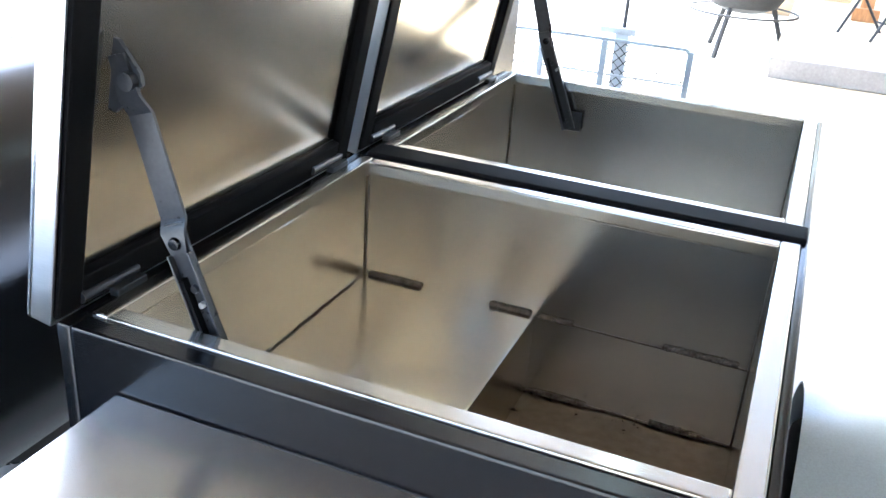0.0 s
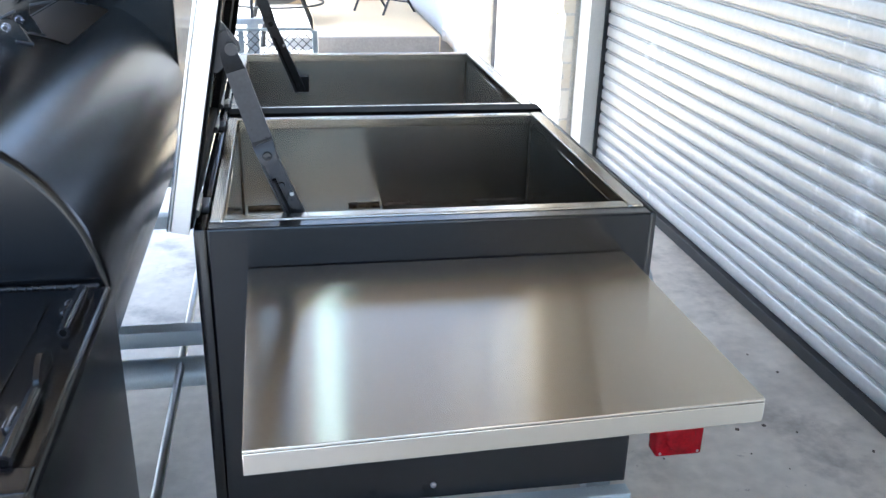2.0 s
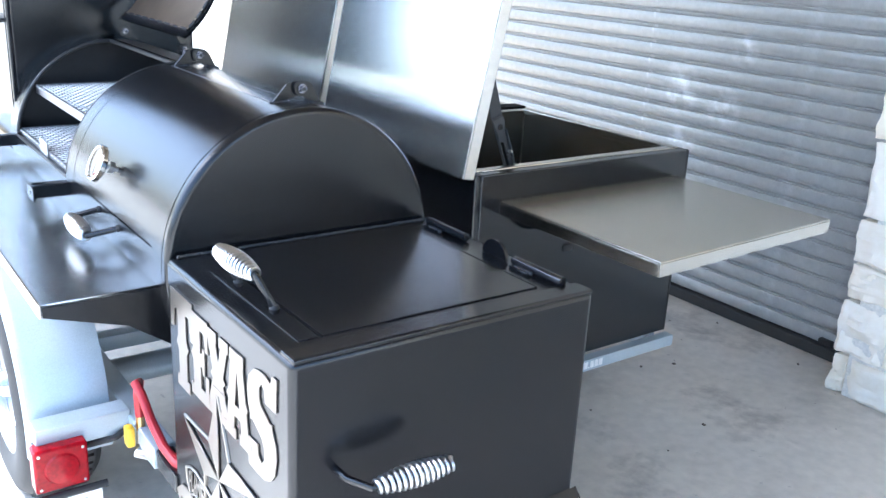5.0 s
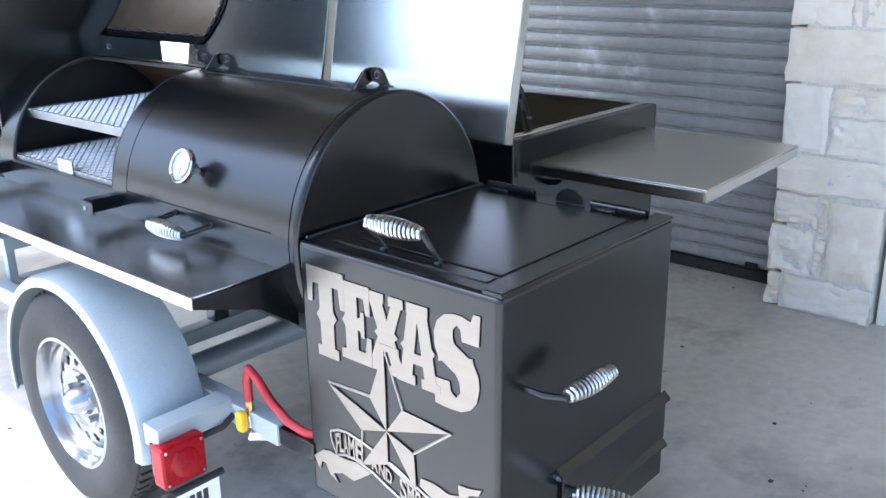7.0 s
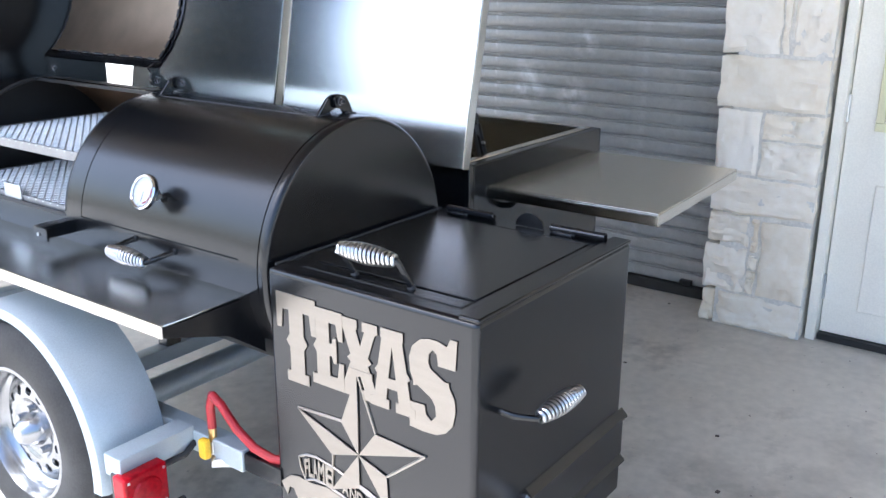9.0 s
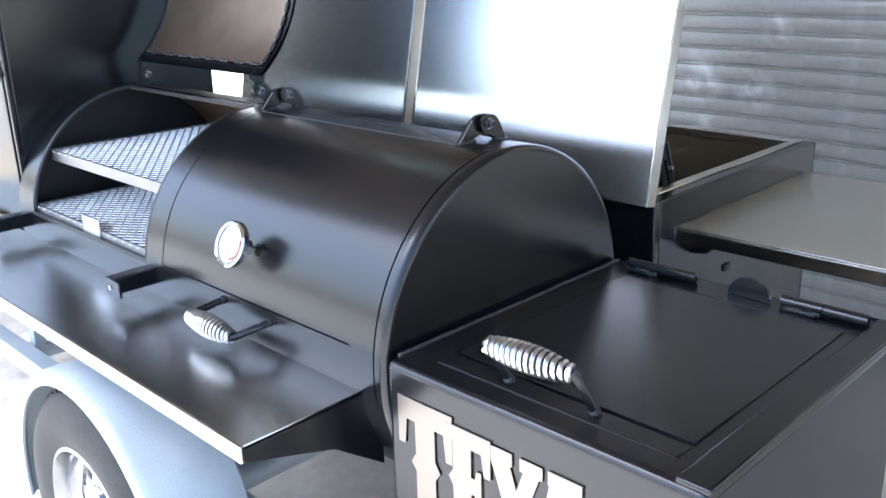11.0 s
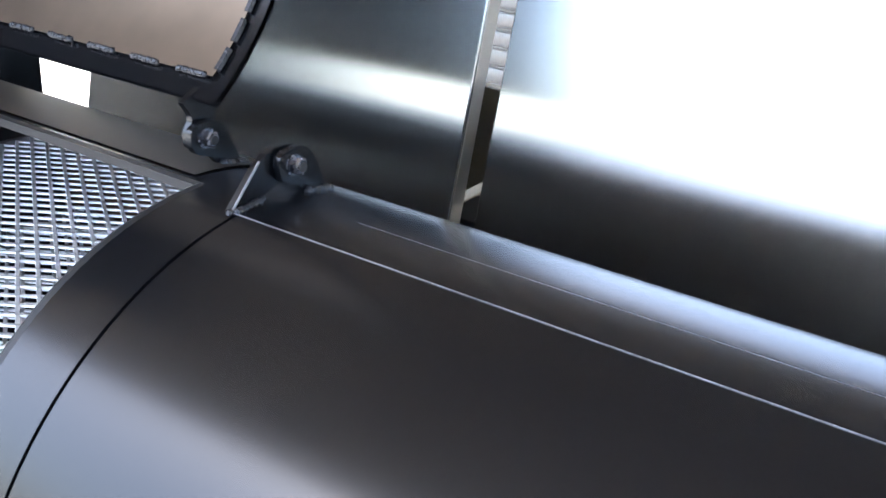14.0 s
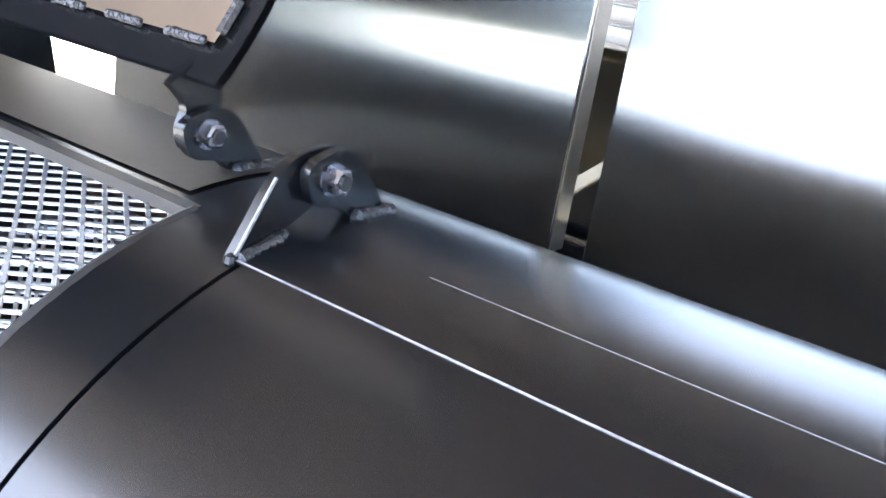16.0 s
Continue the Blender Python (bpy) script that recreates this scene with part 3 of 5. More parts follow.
def strap(line, halves, thick, m):
    """A flat bar bent along (y, z), with its half width at each bend."""
    b = bmesh.new()
    rings = [[b.verts.new(m @ Vector((x, yy, z))) for x, yy in ((-h, y), (h, y), (h, y + thick), (-h, y + thick))] for (y, z), h in zip(line, halves)]
    for p, q in zip(rings, rings[1:]):
        for a in range(4):
            b.faces.new((p[a], p[(a + 1) % 4], q[(a + 1) % 4], q[a]))
    b.faces.new(rings[0])
    b.faces.new(rings[-1][::-1])
    return b


def strut(y, low):
    """A folding stay: bracket on the lid, upper strap, riveted knuckle, slotted lower channel."""
    up = Matrix.Translation((0.119, 0, 1.003)) @ Matrix.Rotation(radians(-17), 4, "Y")
    dn = Matrix.Translation((0.119, 0, 1.003)) @ Matrix.Rotation(radians(-22), 4, "Y")
    st = part("lid_stay", strap([(y - 0.002, -0.014), (y - 0.002, 0.012), (y + 0.006, 0.026), (y + 0.006, 0.142), (y - 0.003, 0.160), (y - 0.003, 0.206)],
                                [0.011, 0.0165, 0.0170, 0.0160, 0.0145, 0.0100], 0.004, up), STAY, chest, "black folding lid stay arm")
    end = -0.22 if low else -0.14
    lower = part("lower_arm", box(-0.016, 0.016, y + 0.002, y + 0.005, end, 0.022, 0.002, m=dn), STAY, st)
    for q in (-0.016, 0.013):
        part("arm_flange", box(q, q + 0.003, y - 0.006, y + 0.002, end, -0.012, 0.001, m=dn), STAY, lower)
    part("rivet", lathe([(0, 0), (0, 0.008), (0.004, 0.0065), (0.005, 0)], (0.119, y - 0.002, 1.003), (0, -1, 0), 14), BLACK, st)
    for q in (-0.055, end + 0.02):
        part("stop_pin", lathe([(0, 0), (0, 0.0055), (0.0035, 0.0045), (0.0035, 0)], dn @ Vector((0.0, y + 0.002, q)), (0, -1, 0), 12), STAY, lower)
    foot = dn @ Vector((0.012, y, end + 0.012))
    if low:
        part("foot_plate", box(foot.x - 0.016, foot.x + 0.020, y + 0.005, y + 0.009, foot.z - 0.020, foot.z + 0.028, 0.002), STAY, lower)
    lidm = Matrix.Translation((-0.032, 0, BZ)) @ Matrix.Rotation(LEAN, 4, "Y")
    b = extrude_xz([(0.026, 0.243), (0.026, 0.322), (0.032, 0.322), (0.062, 0.296), (0.066, 0.284), (0.058, 0.272), (0.036, 0.243)], y + 0.001, y + 0.006)
    bmesh.ops.transform(b, verts=b.verts, matrix=lidm)
    ear = part("stay_ear", b, STAY, st, "black triangular pivot plate on the lid")
    part("pivot", rod([lidm @ Vector((0.052, y - 0.009, 0.285)), lidm @ Vector((0.052, y + 0.010, 0.285))], 0.010, seg=14), STAY, ear)
    part("slot", box(-0.0075, -0.0045, y - 0.0072, y + 0.003, end + 0.02, -0.040, m=dn), GASKET, lower, "dark slot in the arm")
    part("slot", box(-0.0105, -0.0045, y - 0.0072, y + 0.003, -0.043, -0.040, m=dn), GASKET, lower)
    part("slide_pin", rod([dn @ Vector((0.010, y - 0.010, -0.072)), dn @ Vector((0.010, y + 0.004, -0.072))], 0.0035, seg=10), ZINC, lower, "bright pin in the stay")
    return st


strut(0.066, False)
strut(1.452, True)

# fold-out shelf on the chest's end
shelf = thing("side_shelf", (0.39, -0.25, 0.80), "stainless steel fold-out side shelf on the ice chest", "shelf")
SHELF = [(0.080, -0.003), (0.716, -0.003), (0.722, -0.481), (0.087, -0.504)]      # its plan, a little out of square


def shelf_edge(a, c, inward, z0=0.803, z1=0.8315, thick=0.004):
    """A folded-down edge between two corners of the plan."""
    a, c, n = Vector((*a, 0)), Vector((*c, 0)), Vector((*inward, 0)) * thick
    b = bmesh.new()
    low = [b.verts.new(p + Vector((0, 0, z0))) for p in (a, c, c + n, a + n)]
    high = [b.verts.new(p + Vector((0, 0, z1))) for p in (a, c, c + n, a + n)]
    b.faces.new(low[::-1])
    b.faces.new(high)
    for k in range(4):
        b.faces.new((low[k], low[(k + 1) % 4], high[(k + 1) % 4], high[k]))
    bmesh.ops.bevel(b, geom=list(b.edges), offset=0.0012, segments=2, profile=0.5, affect="EDGES")
    return b


b = bmesh.new()
low, high = [b.verts.new((x, y, 0.832)) for x, y in SHELF], [b.verts.new((x, y, 0.8365)) for x, y in SHELF]
b.faces.new(low)
b.faces.new(high)
for k in range(4):
    b.faces.new((low[k], low[(k + 1) % 4], high[(k + 1) % 4], high[k]))
bmesh.ops.recalc_face_normals(b, faces=b.faces)
bmesh.ops.bevel(b, geom=list(b.edges), offset=0.0015, segments=2, profile=0.5, affect="EDGES")
part("shelf_top", b, STEEL, shelf)
part("shelf_edge", shelf_edge(SHELF[3], SHELF[2], (0, 1)), STEEL, shelf)
part("shelf_edge", shelf_edge(SHELF[0], (0.0869, -0.499), (1, 0)), STEEL, shelf)
part("shelf_edge", shelf_edge(SHELF[1], (0.7219, -0.476), (-1, 0)), STEEL, shelf)
part("pin_socket", box(0.308, 0.340, -0.006, 0.002, 0.672, 0.690, 0.003), BLACK_ROUGH, shelf, "small black socket for the shelf arm")
part("support_arm", rod([(0.16, 0.004, 0.765), (0.16, -0.030, 0.770), (0.16, -0.085, 0.815)], 0.009), BLACK, shelf, "black shelf support arm")
part("support_arm", rod([(0.62, 0.004, 0.765), (0.62, -0.030, 0.770), (0.62, -0.085, 0.815)], 0.009), BLACK, shelf)

# ---- smoker barrel ----
CX, CZ, R = -0.437, 0.786, 0.305
B_END = 1.38


def on_barrel(deg, r=R):
    a = radians(deg)
    return CX + r * math.cos(a), CZ + r * math.sin(a)


def curved_sheet(angs, ys, level, bm=None):
    """A sheet over the barrel's surface; level(i, j) gives each cell's depth, None leaves it out."""
    b = bm or bmesh.new()
    verts = {}

    def v(i, j, lv):
        k = (i, j, lv)
        if k not in verts:
            x, z = on_barrel(angs[i], R + lv)
            verts[k] = b.verts.new((x, ys[j], z))
        return verts[k]

    na, ny = len(angs) - 1, len(ys) - 1
    for i in range(na):
        for j in range(ny):
            lv = level(i, j)
            if lv is None:
                continue
            b.faces.new((v(i, j, lv), v(i, j + 1, lv), v(i + 1, j + 1, lv), v(i + 1, j, lv)))
            for di, dj, a, c in ((1, 0, (i + 1, j), (i + 1, j + 1)), (0, 1, (i, j + 1), (i + 1, j + 1))):
                if i + di < na and j + dj < ny:
                    o = level(i + di, j + dj)
                    if o is not None and o != lv:
                        b.faces.new((v(*a, lv), v(*c, lv), v(*c, o), v(*a, o)))
    return b


smoker = thing("smoker_barrel", (CX, 0.66, 0.45), "black painted horizontal barrel smoker with one lid raised", "smoker")
angs = sorted(set([float(a) for a in range(0, 361, 3)] + [97.1, 173.4, 174.1, 92.0, 175.0]))
ys = sorted({0.0125, 0.0230, 0.0265, 0.06, 0.083, 0.36, 0.6575, 0.661, 0.730, 1.29, B_END})


def barrel_level(i, j):
    a, y = (angs[i] + angs[i + 1]) / 2, (ys[j] + ys[j + 1]) / 2
    if 0.730 < y < 1.29 and 92 < a < 175:
        return None
    if 97.1 < a < 192 and (0.0230 < y < 0.0265):
        return -0.006
    if 97.1 < a < 174.1 and 0.6575 < y < 0.661:
        return -0.006
    if 173.4 < a < 174.1 and 0.083 < y < 0.661:
        return -0.006
    return 0.0


shell = part("barrel_shell", curved_sheet(angs, ys, barrel_level), BLACK, smoker, smooth=25)
inner_angs = [float(a) for a in range(0, 361, 6)]
inner_angs = sorted(set(inner_angs + [92.0, 175.0]))
inner_ys = [0.02, 0.730, 1.29, B_END]
part("barrel_lining", curved_sheet(inner_angs, inner_ys, lambda i, j: None if j == 1 and 92 < (inner_angs[i] + inner_angs[i + 1]) / 2 < 175 else -0.009), SOOT, smoker,
     "brown oiled inside of the barrel")
# lips of the opening
for deg in (92.0, 175.0):
    x0, z0 = on_barrel(deg, R)
    x1, z1 = on_barrel(deg, R - 0.009)
    d = radians(deg + 90)
    e = Vector((math.cos(d), 0, math.sin(d))) * 0.004
    b = bmesh.new()
    extrude_xz([(x0 - e.x, z0 - e.z), (x0 + e.x, z0 + e.z), (x1 + e.x, z1 + e.z), (x1 - e.x, z1 - e.z)], 0.727, 1.293, b)
    part("opening_lip", b, BLACK_ROUGH, smoker)
for y in (0.728, 1.292):
    pts = [on_barrel(a, R - 0.004) for a in range(92, 176, 3)]
    part("opening_lip", rod([(x, y, z) for x, z in pts], 0.0055, seg=8), BLACK_ROUGH, smoker)
part("rear_flange", curved_sheet([66.0 + 2.0 * i for i in range(13)], [0.746, 1.286], lambda i, j: 0.0015), FLANGE, smoker, "dull brown-grey oiled strip behind the opening")
part("end_cap", lathe([(0.0, 0.0), (0.0, R - 0.0135), (0.0, R - 0.012), (0.0012, R - 0.007), (0.004, R - 0.003), (0.008, R - 0.0008), (0.0125, R)], (CX, 0.0, CZ), (0, 1, 0), 120), BLACK, smoker, smooth=60)
part("far_end_plate", lathe([(0, 0), (0, R - 0.01), (0.008, R - 0.01), (0.008, 0)], (CX, B_END - 0.012, CZ), (0, 1, 0), 64), BLACK_ROUGH, smoker)

# raised lid over the open half: turned back about its hinge bolts
HX, HZ = -0.408, 1.117


def open_lid():
    turn = Matrix.Translation((HX, 0, HZ)) @ Matrix.Rotation(radians(140), 4, "Y") @ Matrix.Translation((-HX, 0, -HZ))
    la = [88.0 + i * 3.5 for i in range(25)]
    b = curved_sheet(la, [0.743, 1.30], lambda i, j: 0.0)
    c = curved_sheet(la, [0.743, 1.30], lambda i, j: -0.006)
    for src in (c,):
        tmp = bpy.data.meshes.new("tmp")
        src.to_mesh(tmp)
        b.from_mesh(tmp)
        src.free()
        bpy.data.meshes.remove(tmp)
    bmesh.ops.transform(b, verts=b.verts, matrix=turn)
    ld = part("raised_lid", b, BLACK, smoker, "black curved lid raised open")
    la2 = [92.6 + i * 3.26 for i in range(23)]
    b = curved_sheet(la2, [0.760, 1.278], lambda i, j: -0.010)
    bmesh.ops.transform(b, verts=b.verts, matrix=turn)
    part("lid_baffle", b, BAFFLE, ld, "brown-tinted bare steel sheet inside the lid")
    k = 0
    for y0 in [0.768 + i * 0.062 for i in range(8)]:
        x, z = on_barrel(92.6, R - 0.010)
        b = weld_line((x, y0, z), (x, y0 + 0.038, z), 0.0034, seed=k)
        bmesh.ops.transform(b, verts=b.verts, matrix=turn)
        part("weld_bead", b, WELD_DARK, ld)
        k += 1
    for a0 in range(94, 164, 6):
        p = [on_barrel(a0 + d, R - 0.010) for d in (0, 1.5, 3, 4.5)]
        for y in (0.760, 1.278):
            b = rod([(x, y, z) for x, z in p], 0.0036, seg=6)
            bmesh.ops.transform(b, verts=b.verts, matrix=turn)
            part("weld_bead", b, WELD_DARK, ld)
    return ld


open_lid()


def rounded(poly, keep=()):
    """The outline with its corners cut round, but for those kept."""
    out, n = [], len(poly)
    for k in range(n):
        a, c, e = Vector(poly[k - 1]), Vector(poly[k]), Vector(poly[(k + 1) % n])
        if k in keep:
            out.append(tuple(c))
            continue
        for f in (0.0, 0.25, 0.5, 0.75, 1.0):
            p, q = a.lerp(c, 0.62).lerp(c, f), c.lerp(e, 0.38 * f)
            out.append(tuple(p.lerp(q, f)))
    return out


def barrel_hinge(y, shut):
    """A plate on the shell, a plate on the lid behind it, and a bolt through both."""
    own = [(-0.393, 1.087), (-0.402, 1.098), (-0.424, 1.104), (-0.428, 1.130), (-0.388, 1.133), (-0.362, 1.080)]
    h = part("lid_hinge", extrude_xz(rounded(own, (0, 5)), y + 0.006, y + 0.013), BLACK, smoker, "black plate hinge with a zinc bolt")
    if shut:
        other = [(-0.476, 1.087), (-0.434, 1.133), (-0.393, 1.133), (-0.394, 1.108), (-0.425, 1.097), (-0.446, 1.092)]
        keep = (0, 5)
    else:
        other = [(-0.420, 1.104), (-0.423, 1.120), (-0.414, 1.134), (-0.426, 1.150), (-0.400, 1.164), (-0.386, 1.150), (-0.389, 1.128), (-0.396, 1.108)]
        keep = (3, 4)
    part("hinge_plate", extrude_xz(rounded(other, keep), y + 0.015, y + 0.022), BLACK, h)
    if shut:
        part("worn_edge", rod([(-0.4745, y + 0.0150, 1.0885), (-0.4410, y + 0.0150, 1.1253)], 0.0012, seg=6), PAINT_EDGE, h, "bare steel edge of the hinge plate")
    part("washer", lathe([(-0.0015, 0), (-0.0015, 0.0098), (0.0, 0.0098), (0.0, 0)], (HX, y + 0.006, HZ), (0, 1, 0), 20), BOLT, h)
    part("hex_nut", lathe([(-0.0078, 0), (-0.0078, 0.0066), (-0.0066, 0.0082), (0.0, 0.0082), (0.0, 0)], (HX, y + 0.0045, HZ), (0, 1, 0), 6), BOLT, h, "dark zinc hex nut", smooth=20)
    part("bolt", rod([(HX, y - 0.0050, HZ), (HX, y + 0.034, HZ)], 0.0044), BLACK_ROUGH, h)
    part("nut", lathe([(0.0, 0), (0.0, 0.0085), (0.006, 0.0085), (0.006, 0)], (HX, y + 0.023, HZ), (0, 1, 0), 6), BOLT, h, smooth=20)
    k = int(y * 100)
    part("weld_bead", weld_line((-0.394, y + 0.004, 1.089), (-0.358, y + 0.004, 1.082), 0.0052, seed=k, seg=10), WELD_DARK, h)
    if shut:
        part("weld_bead", weld_line((-0.473, y + 0.013, 1.0885), (-0.436, y + 0.013, 1.0910), 0.0046, seed=k + 1, seg=10), WELD_DARK, h)
        part("weld_end", lathe([(-0.003, 0), (-0.002, 0.0035), (0.002, 0.0032), (0.004, 0)], (-0.475, y + 0.016, 1.0895), (0.3, 0, 1), 8), WELD_DARK, h)
    return h


for y, shut in ((0.078, True), (0.650, True), (0.755, False), (1.262, False)):
    barrel_hinge(y, shut)
part("seam_edge", rod([(*on_barrel(96.75, R + 0.0003)[:1], 0.094, on_barrel(96.75, R + 0.0003)[1]), (on_barrel(96.75, R + 0.0003)[0], 0.664, on_barrel(96.75, R + 0.0003)[1])], 0.0007, seg=6), PAINT_EDGE, smoker, "worn bright edge of the closed lid")
part("seam_edge", rod([(on_barrel(87.3, R - 0.0002)[0], 0.12, on_barrel(87.3, R - 0.0002)[1]), (on_barrel(87.3, R - 0.0002)[0], 0.575, on_barrel(87.3, R - 0.0002)[1])], 0.0004, seg=6), PAINT_EDGE, smoker)


def thermometer(base, axis, parent, label="round white-faced chrome thermometer"):
    b0, ax = Vector(base), Vector(axis).normalized()
    t = part("thermometer", lathe([(0.036, 0), (0.036, 0.036), (0.040, 0.041), (0.050, 0.041), (0.053, 0.038), (0.051, 0.035)], b0, ax, 36), CHROME, parent, label)
    part("dial", lathe([(0.045, 0), (0.045, 0.036)], b0, ax, 36), WHITE, t, "white dial")
    part("stem", lathe([(0.0, 0.006), (0.036, 0.006)], b0, ax, 14), ZINC, t)
    part("stem_nut", lathe([(0.010, 0.006), (0.010, 0.014), (0.022, 0.014), (0.022, 0.006)], b0, ax, 6), ZINC, t)
    u = ax.cross(Vector((0, 1, 0))).normalized()
    w = ax.cross(u)
    part("needle", rod([b0 + ax * 0.0475, b0 + ax * 0.0475 + u * 0.024], 0.0008, seg=5), INK, t)
    zone = [b0 + ax * 0.0458 + (u * math.cos(a) + w * math.sin(a)) * 0.026 for a in (radians(d) for d in range(10, 116, 7))]
    part("red_zone", rod(zone, 0.0022, seg=6), HOSE, t, "red arc on the dial")
    for d in range(-140, 141, 20):
        c, e = math.cos(radians(d)), math.sin(radians(d))
        part("dial_mark", rod([b0 + ax * 0.0455 + (u * c + w * e) * 0.030, b0 + ax * 0.0455 + (u * c + w * e) * 0.033], 0.0006, seg=4), INK, t)
    g = part("dial_glass", lathe([(0.050, 0), (0.050, 0.0345), (0.0515, 0.0345), (0.0515, 0)], b0, ax, 36), GLASS, t)
    g.visible_shadow = False
    return t


ta = radians(156)
thermometer((CX + R * math.cos(ta), 0.366, CZ + R * math.sin(ta)), (math.cos(ta), 0, math.sin(ta)), smoker)


def rod_handle(a, b, out, g0, g1, parent, r=0.0065):
    """A bent rod from two welded feet, with a coiled grip between."""
    a, b, g0, g1 = Vector(a), Vector(b), Vector(g0), Vector(g1)
    h = part("handle", rod([a, a.lerp(g0, 0.9), g0, g1, b.lerp(g1, 0.9), b], r), BLACK, parent, "bent black rod handle with spring grip")
    coil_grip(g0.lerp(g1, 0.02), g0.lerp(g1, 0.98), h)
    for q in (a, b):
        part("weld_bead", lathe([(-0.002, 0.0), (-0.002, 0.009), (0.005, 0.007), (0.006, 0)], q, out, 10), BLACK_ROUGH, h)
    return h


rod_handle((-0.741, 0.44, 0.803), (-0.741, 0.298, 0.797), (-1, 0, 0), (-0.803, 0.462, 0.786), (-0.803, 0.320, 0.782), smoker)
# stops beside the opening
for y in (0.69, 1.32):
    st = part("shelf_stop", box(-0.830, -0.735, y - 0.004, y + 0.004, 0.775, 0.808, 0.002), BLACK, smoker, "black steel stop bracket")
    part("stop_tab", box(-0.836, -0.830, y - 0.030, y + 0.030, 0.774, 0.808, 0.002), BLACK, st)
    part("stop_top", box(-0.829, -0.738, y + 0.004, y + 0.030, 0.803, 0.808, 0.001), BLACK, st)
    part("screw", lathe([(0, 0), (0, 0.005), (0.002, 0.005), (0.002, 0)], (-0.838, y + 0.006, 0.790), (1, 0, 0), 10), ZINC, st)


def grate(z, x0, x1, y0, y1, label, pull):
    """Expanded-metal cooking grate in an angle frame."""
    g = thing("cooking_grate", ((x0 + x1) / 2, (y0 + y1) / 2, z), label, "grate", group="cooking grates")
    for q in ((x0, x0 + 0.006, y0, y1), (x1 - 0.006, x1, y0, y1), (x0 + 0.006, x1 - 0.006, y0, y0 + 0.006), (x0 + 0.006, x1 - 0.006, y1 - 0.006, y1)):
        part("frame_bar", box(*q, z - 0.026, z, 0.0015), GRATE_BAR, g)
    b = bmesh.new()
    dy, dx, t, h = 0.033, 0.0112, 0.0050, 0.002
    nx, ny = int((x1 - x0) / dx), int((y1 - y0) / dy)
    for i in range(nx):
        for j in range(ny):
            cx, cy = x0 + (i + 0.5) * (x1 - x0) / nx, y0 + (j + (0.75 if i % 2 else 0.25)) * (y1 - y0) / ny
            for sy in (1, -1):
                p = Vector((cx - 0.5 * dx, cy, z - 0.004))
                q = Vector((cx + 0.5 * dx, cy + sy * 0.5 * dy, z - 0.004))
                if max(p.y, q.y) > y1 - 0.004 or min(p.y, q.y) < y0 + 0.004:
                    continue
                over = (q - p).normalized() * 0.0016
                p, q = p - over, q + over
                n = (q - p).normalized().cross(Vector((0, 0, 1))) * t * 0.5
                lift = Vector((0, 0, h))
                vs = [b.verts.new(c) for c in (p - n, p - n * 0.7 + lift, p + n * 0.7 + lift, p + n, q - n, q - n * 0.7 + lift, q + n * 0.7 + lift, q + n)]
                for k in range(3):
                    b.faces.new((vs[k], vs[k + 1], vs[k + 5], vs[k + 4]))
                b.faces.new((vs[3], vs[0], vs[4], vs[7]))
    tagged(part("expanded_mesh", b, GALV, g, "raised expanded metal mesh"), kind="stuff")
    if pull:
        yc = (y0 + y1) / 2 - 0.02
        part("pull_tab", box(x0 - 0.005, x0 - 0.0005, yc - 0.042, yc + 0.042, z - 0.022, z + 0.026, 0.004), ZINC, g, "bent steel pull tab")
    return g


grate(0.958, -0.672, -0.22, 0.705, 1.31, "upper expanded steel cooking grate inside the barrel", False)
grate(0.830, -0.729, -0.16, 0.705, 1.31, "lower expanded steel cooking grate with a pull tab", True)

# ---- upright cabinet ----
cab = thing("smoke_cabinet", (-0.44, 1.70, 0.6), "tall black steel warming cabinet at the barrel's end", "cabinet")
part("cabinet_body", box(-0.712, -0.15, B_END, 2.07, 0.55, 1.95, 0.006), BLACK, cab)
cd = part("cabinet_door", box(-0.724, -0.714, B_END + 0.02, 2.03, 0.85, 1.90, 0.003), BLACK, cab)
part("corner_trim", box(-0.723, -0.709, B_END - 0.004, B_END + 0.010, 0.75, 1.95, 0.004), BLACK, cab)
thermometer((-0.724, 1.575, 1.311), (-1, 0, 0), cd)
h = part("handle", rod([(-0.724, 1.405, 1.138), (-0.752, 1.410, 1.136), (-0.760, 1.43, 1.134), (-0.760, 1.47, 1.132)], 0.006), BLACK, cd)
coil_grip((-0.760, 1.455, 1.131), (-0.760, 1.585, 1.134), h)

# ---- firebox ----
FX0, FX1, FY0, FY1, FZ0, FZ1 = -0.744, -0.126, -0.533, -0.006, 0.235, 0.823
fire = thing("firebox", (-0.437, -0.27, FZ0), "black steel firebox with lift-up top door and cut-steel sign", "firebox")
part("firebox_body", box(FX0, FX1, FY0, FY1, FZ0, FZ1, 0.012, 3), BLACK, fire)
door_top = part("top_door", box(-0.655, -0.212, -0.467, -0.071, FZ1 - 0.003, FZ1 + 0.0028, 0.0012), BLACK, fire)
part("door_gap", box(-0.6605, -0.6555, -0.470, -0.066, FZ1 - 0.002, FZ1 + 0.0006), GASKET, door_top, "dark gap round the lift-up door")
part("door_gap", box(-0.6550, -0.2125, -0.0705, -0.0670, FZ1 - 0.002, FZ1 + 0.0006), GASKET, door_top)
part("door_edge", box(-0.2115, -0.2085, -0.467, -0.066, FZ1 - 0.002, FZ1 + 0.0034, 0.0008), BLACK, door_top)
part("door_flange", box(-0.699, -0.664, -0.467, -0.070, FZ1 - 0.003, FZ1 + 0.0022, 0.0012), BLACK, fire)
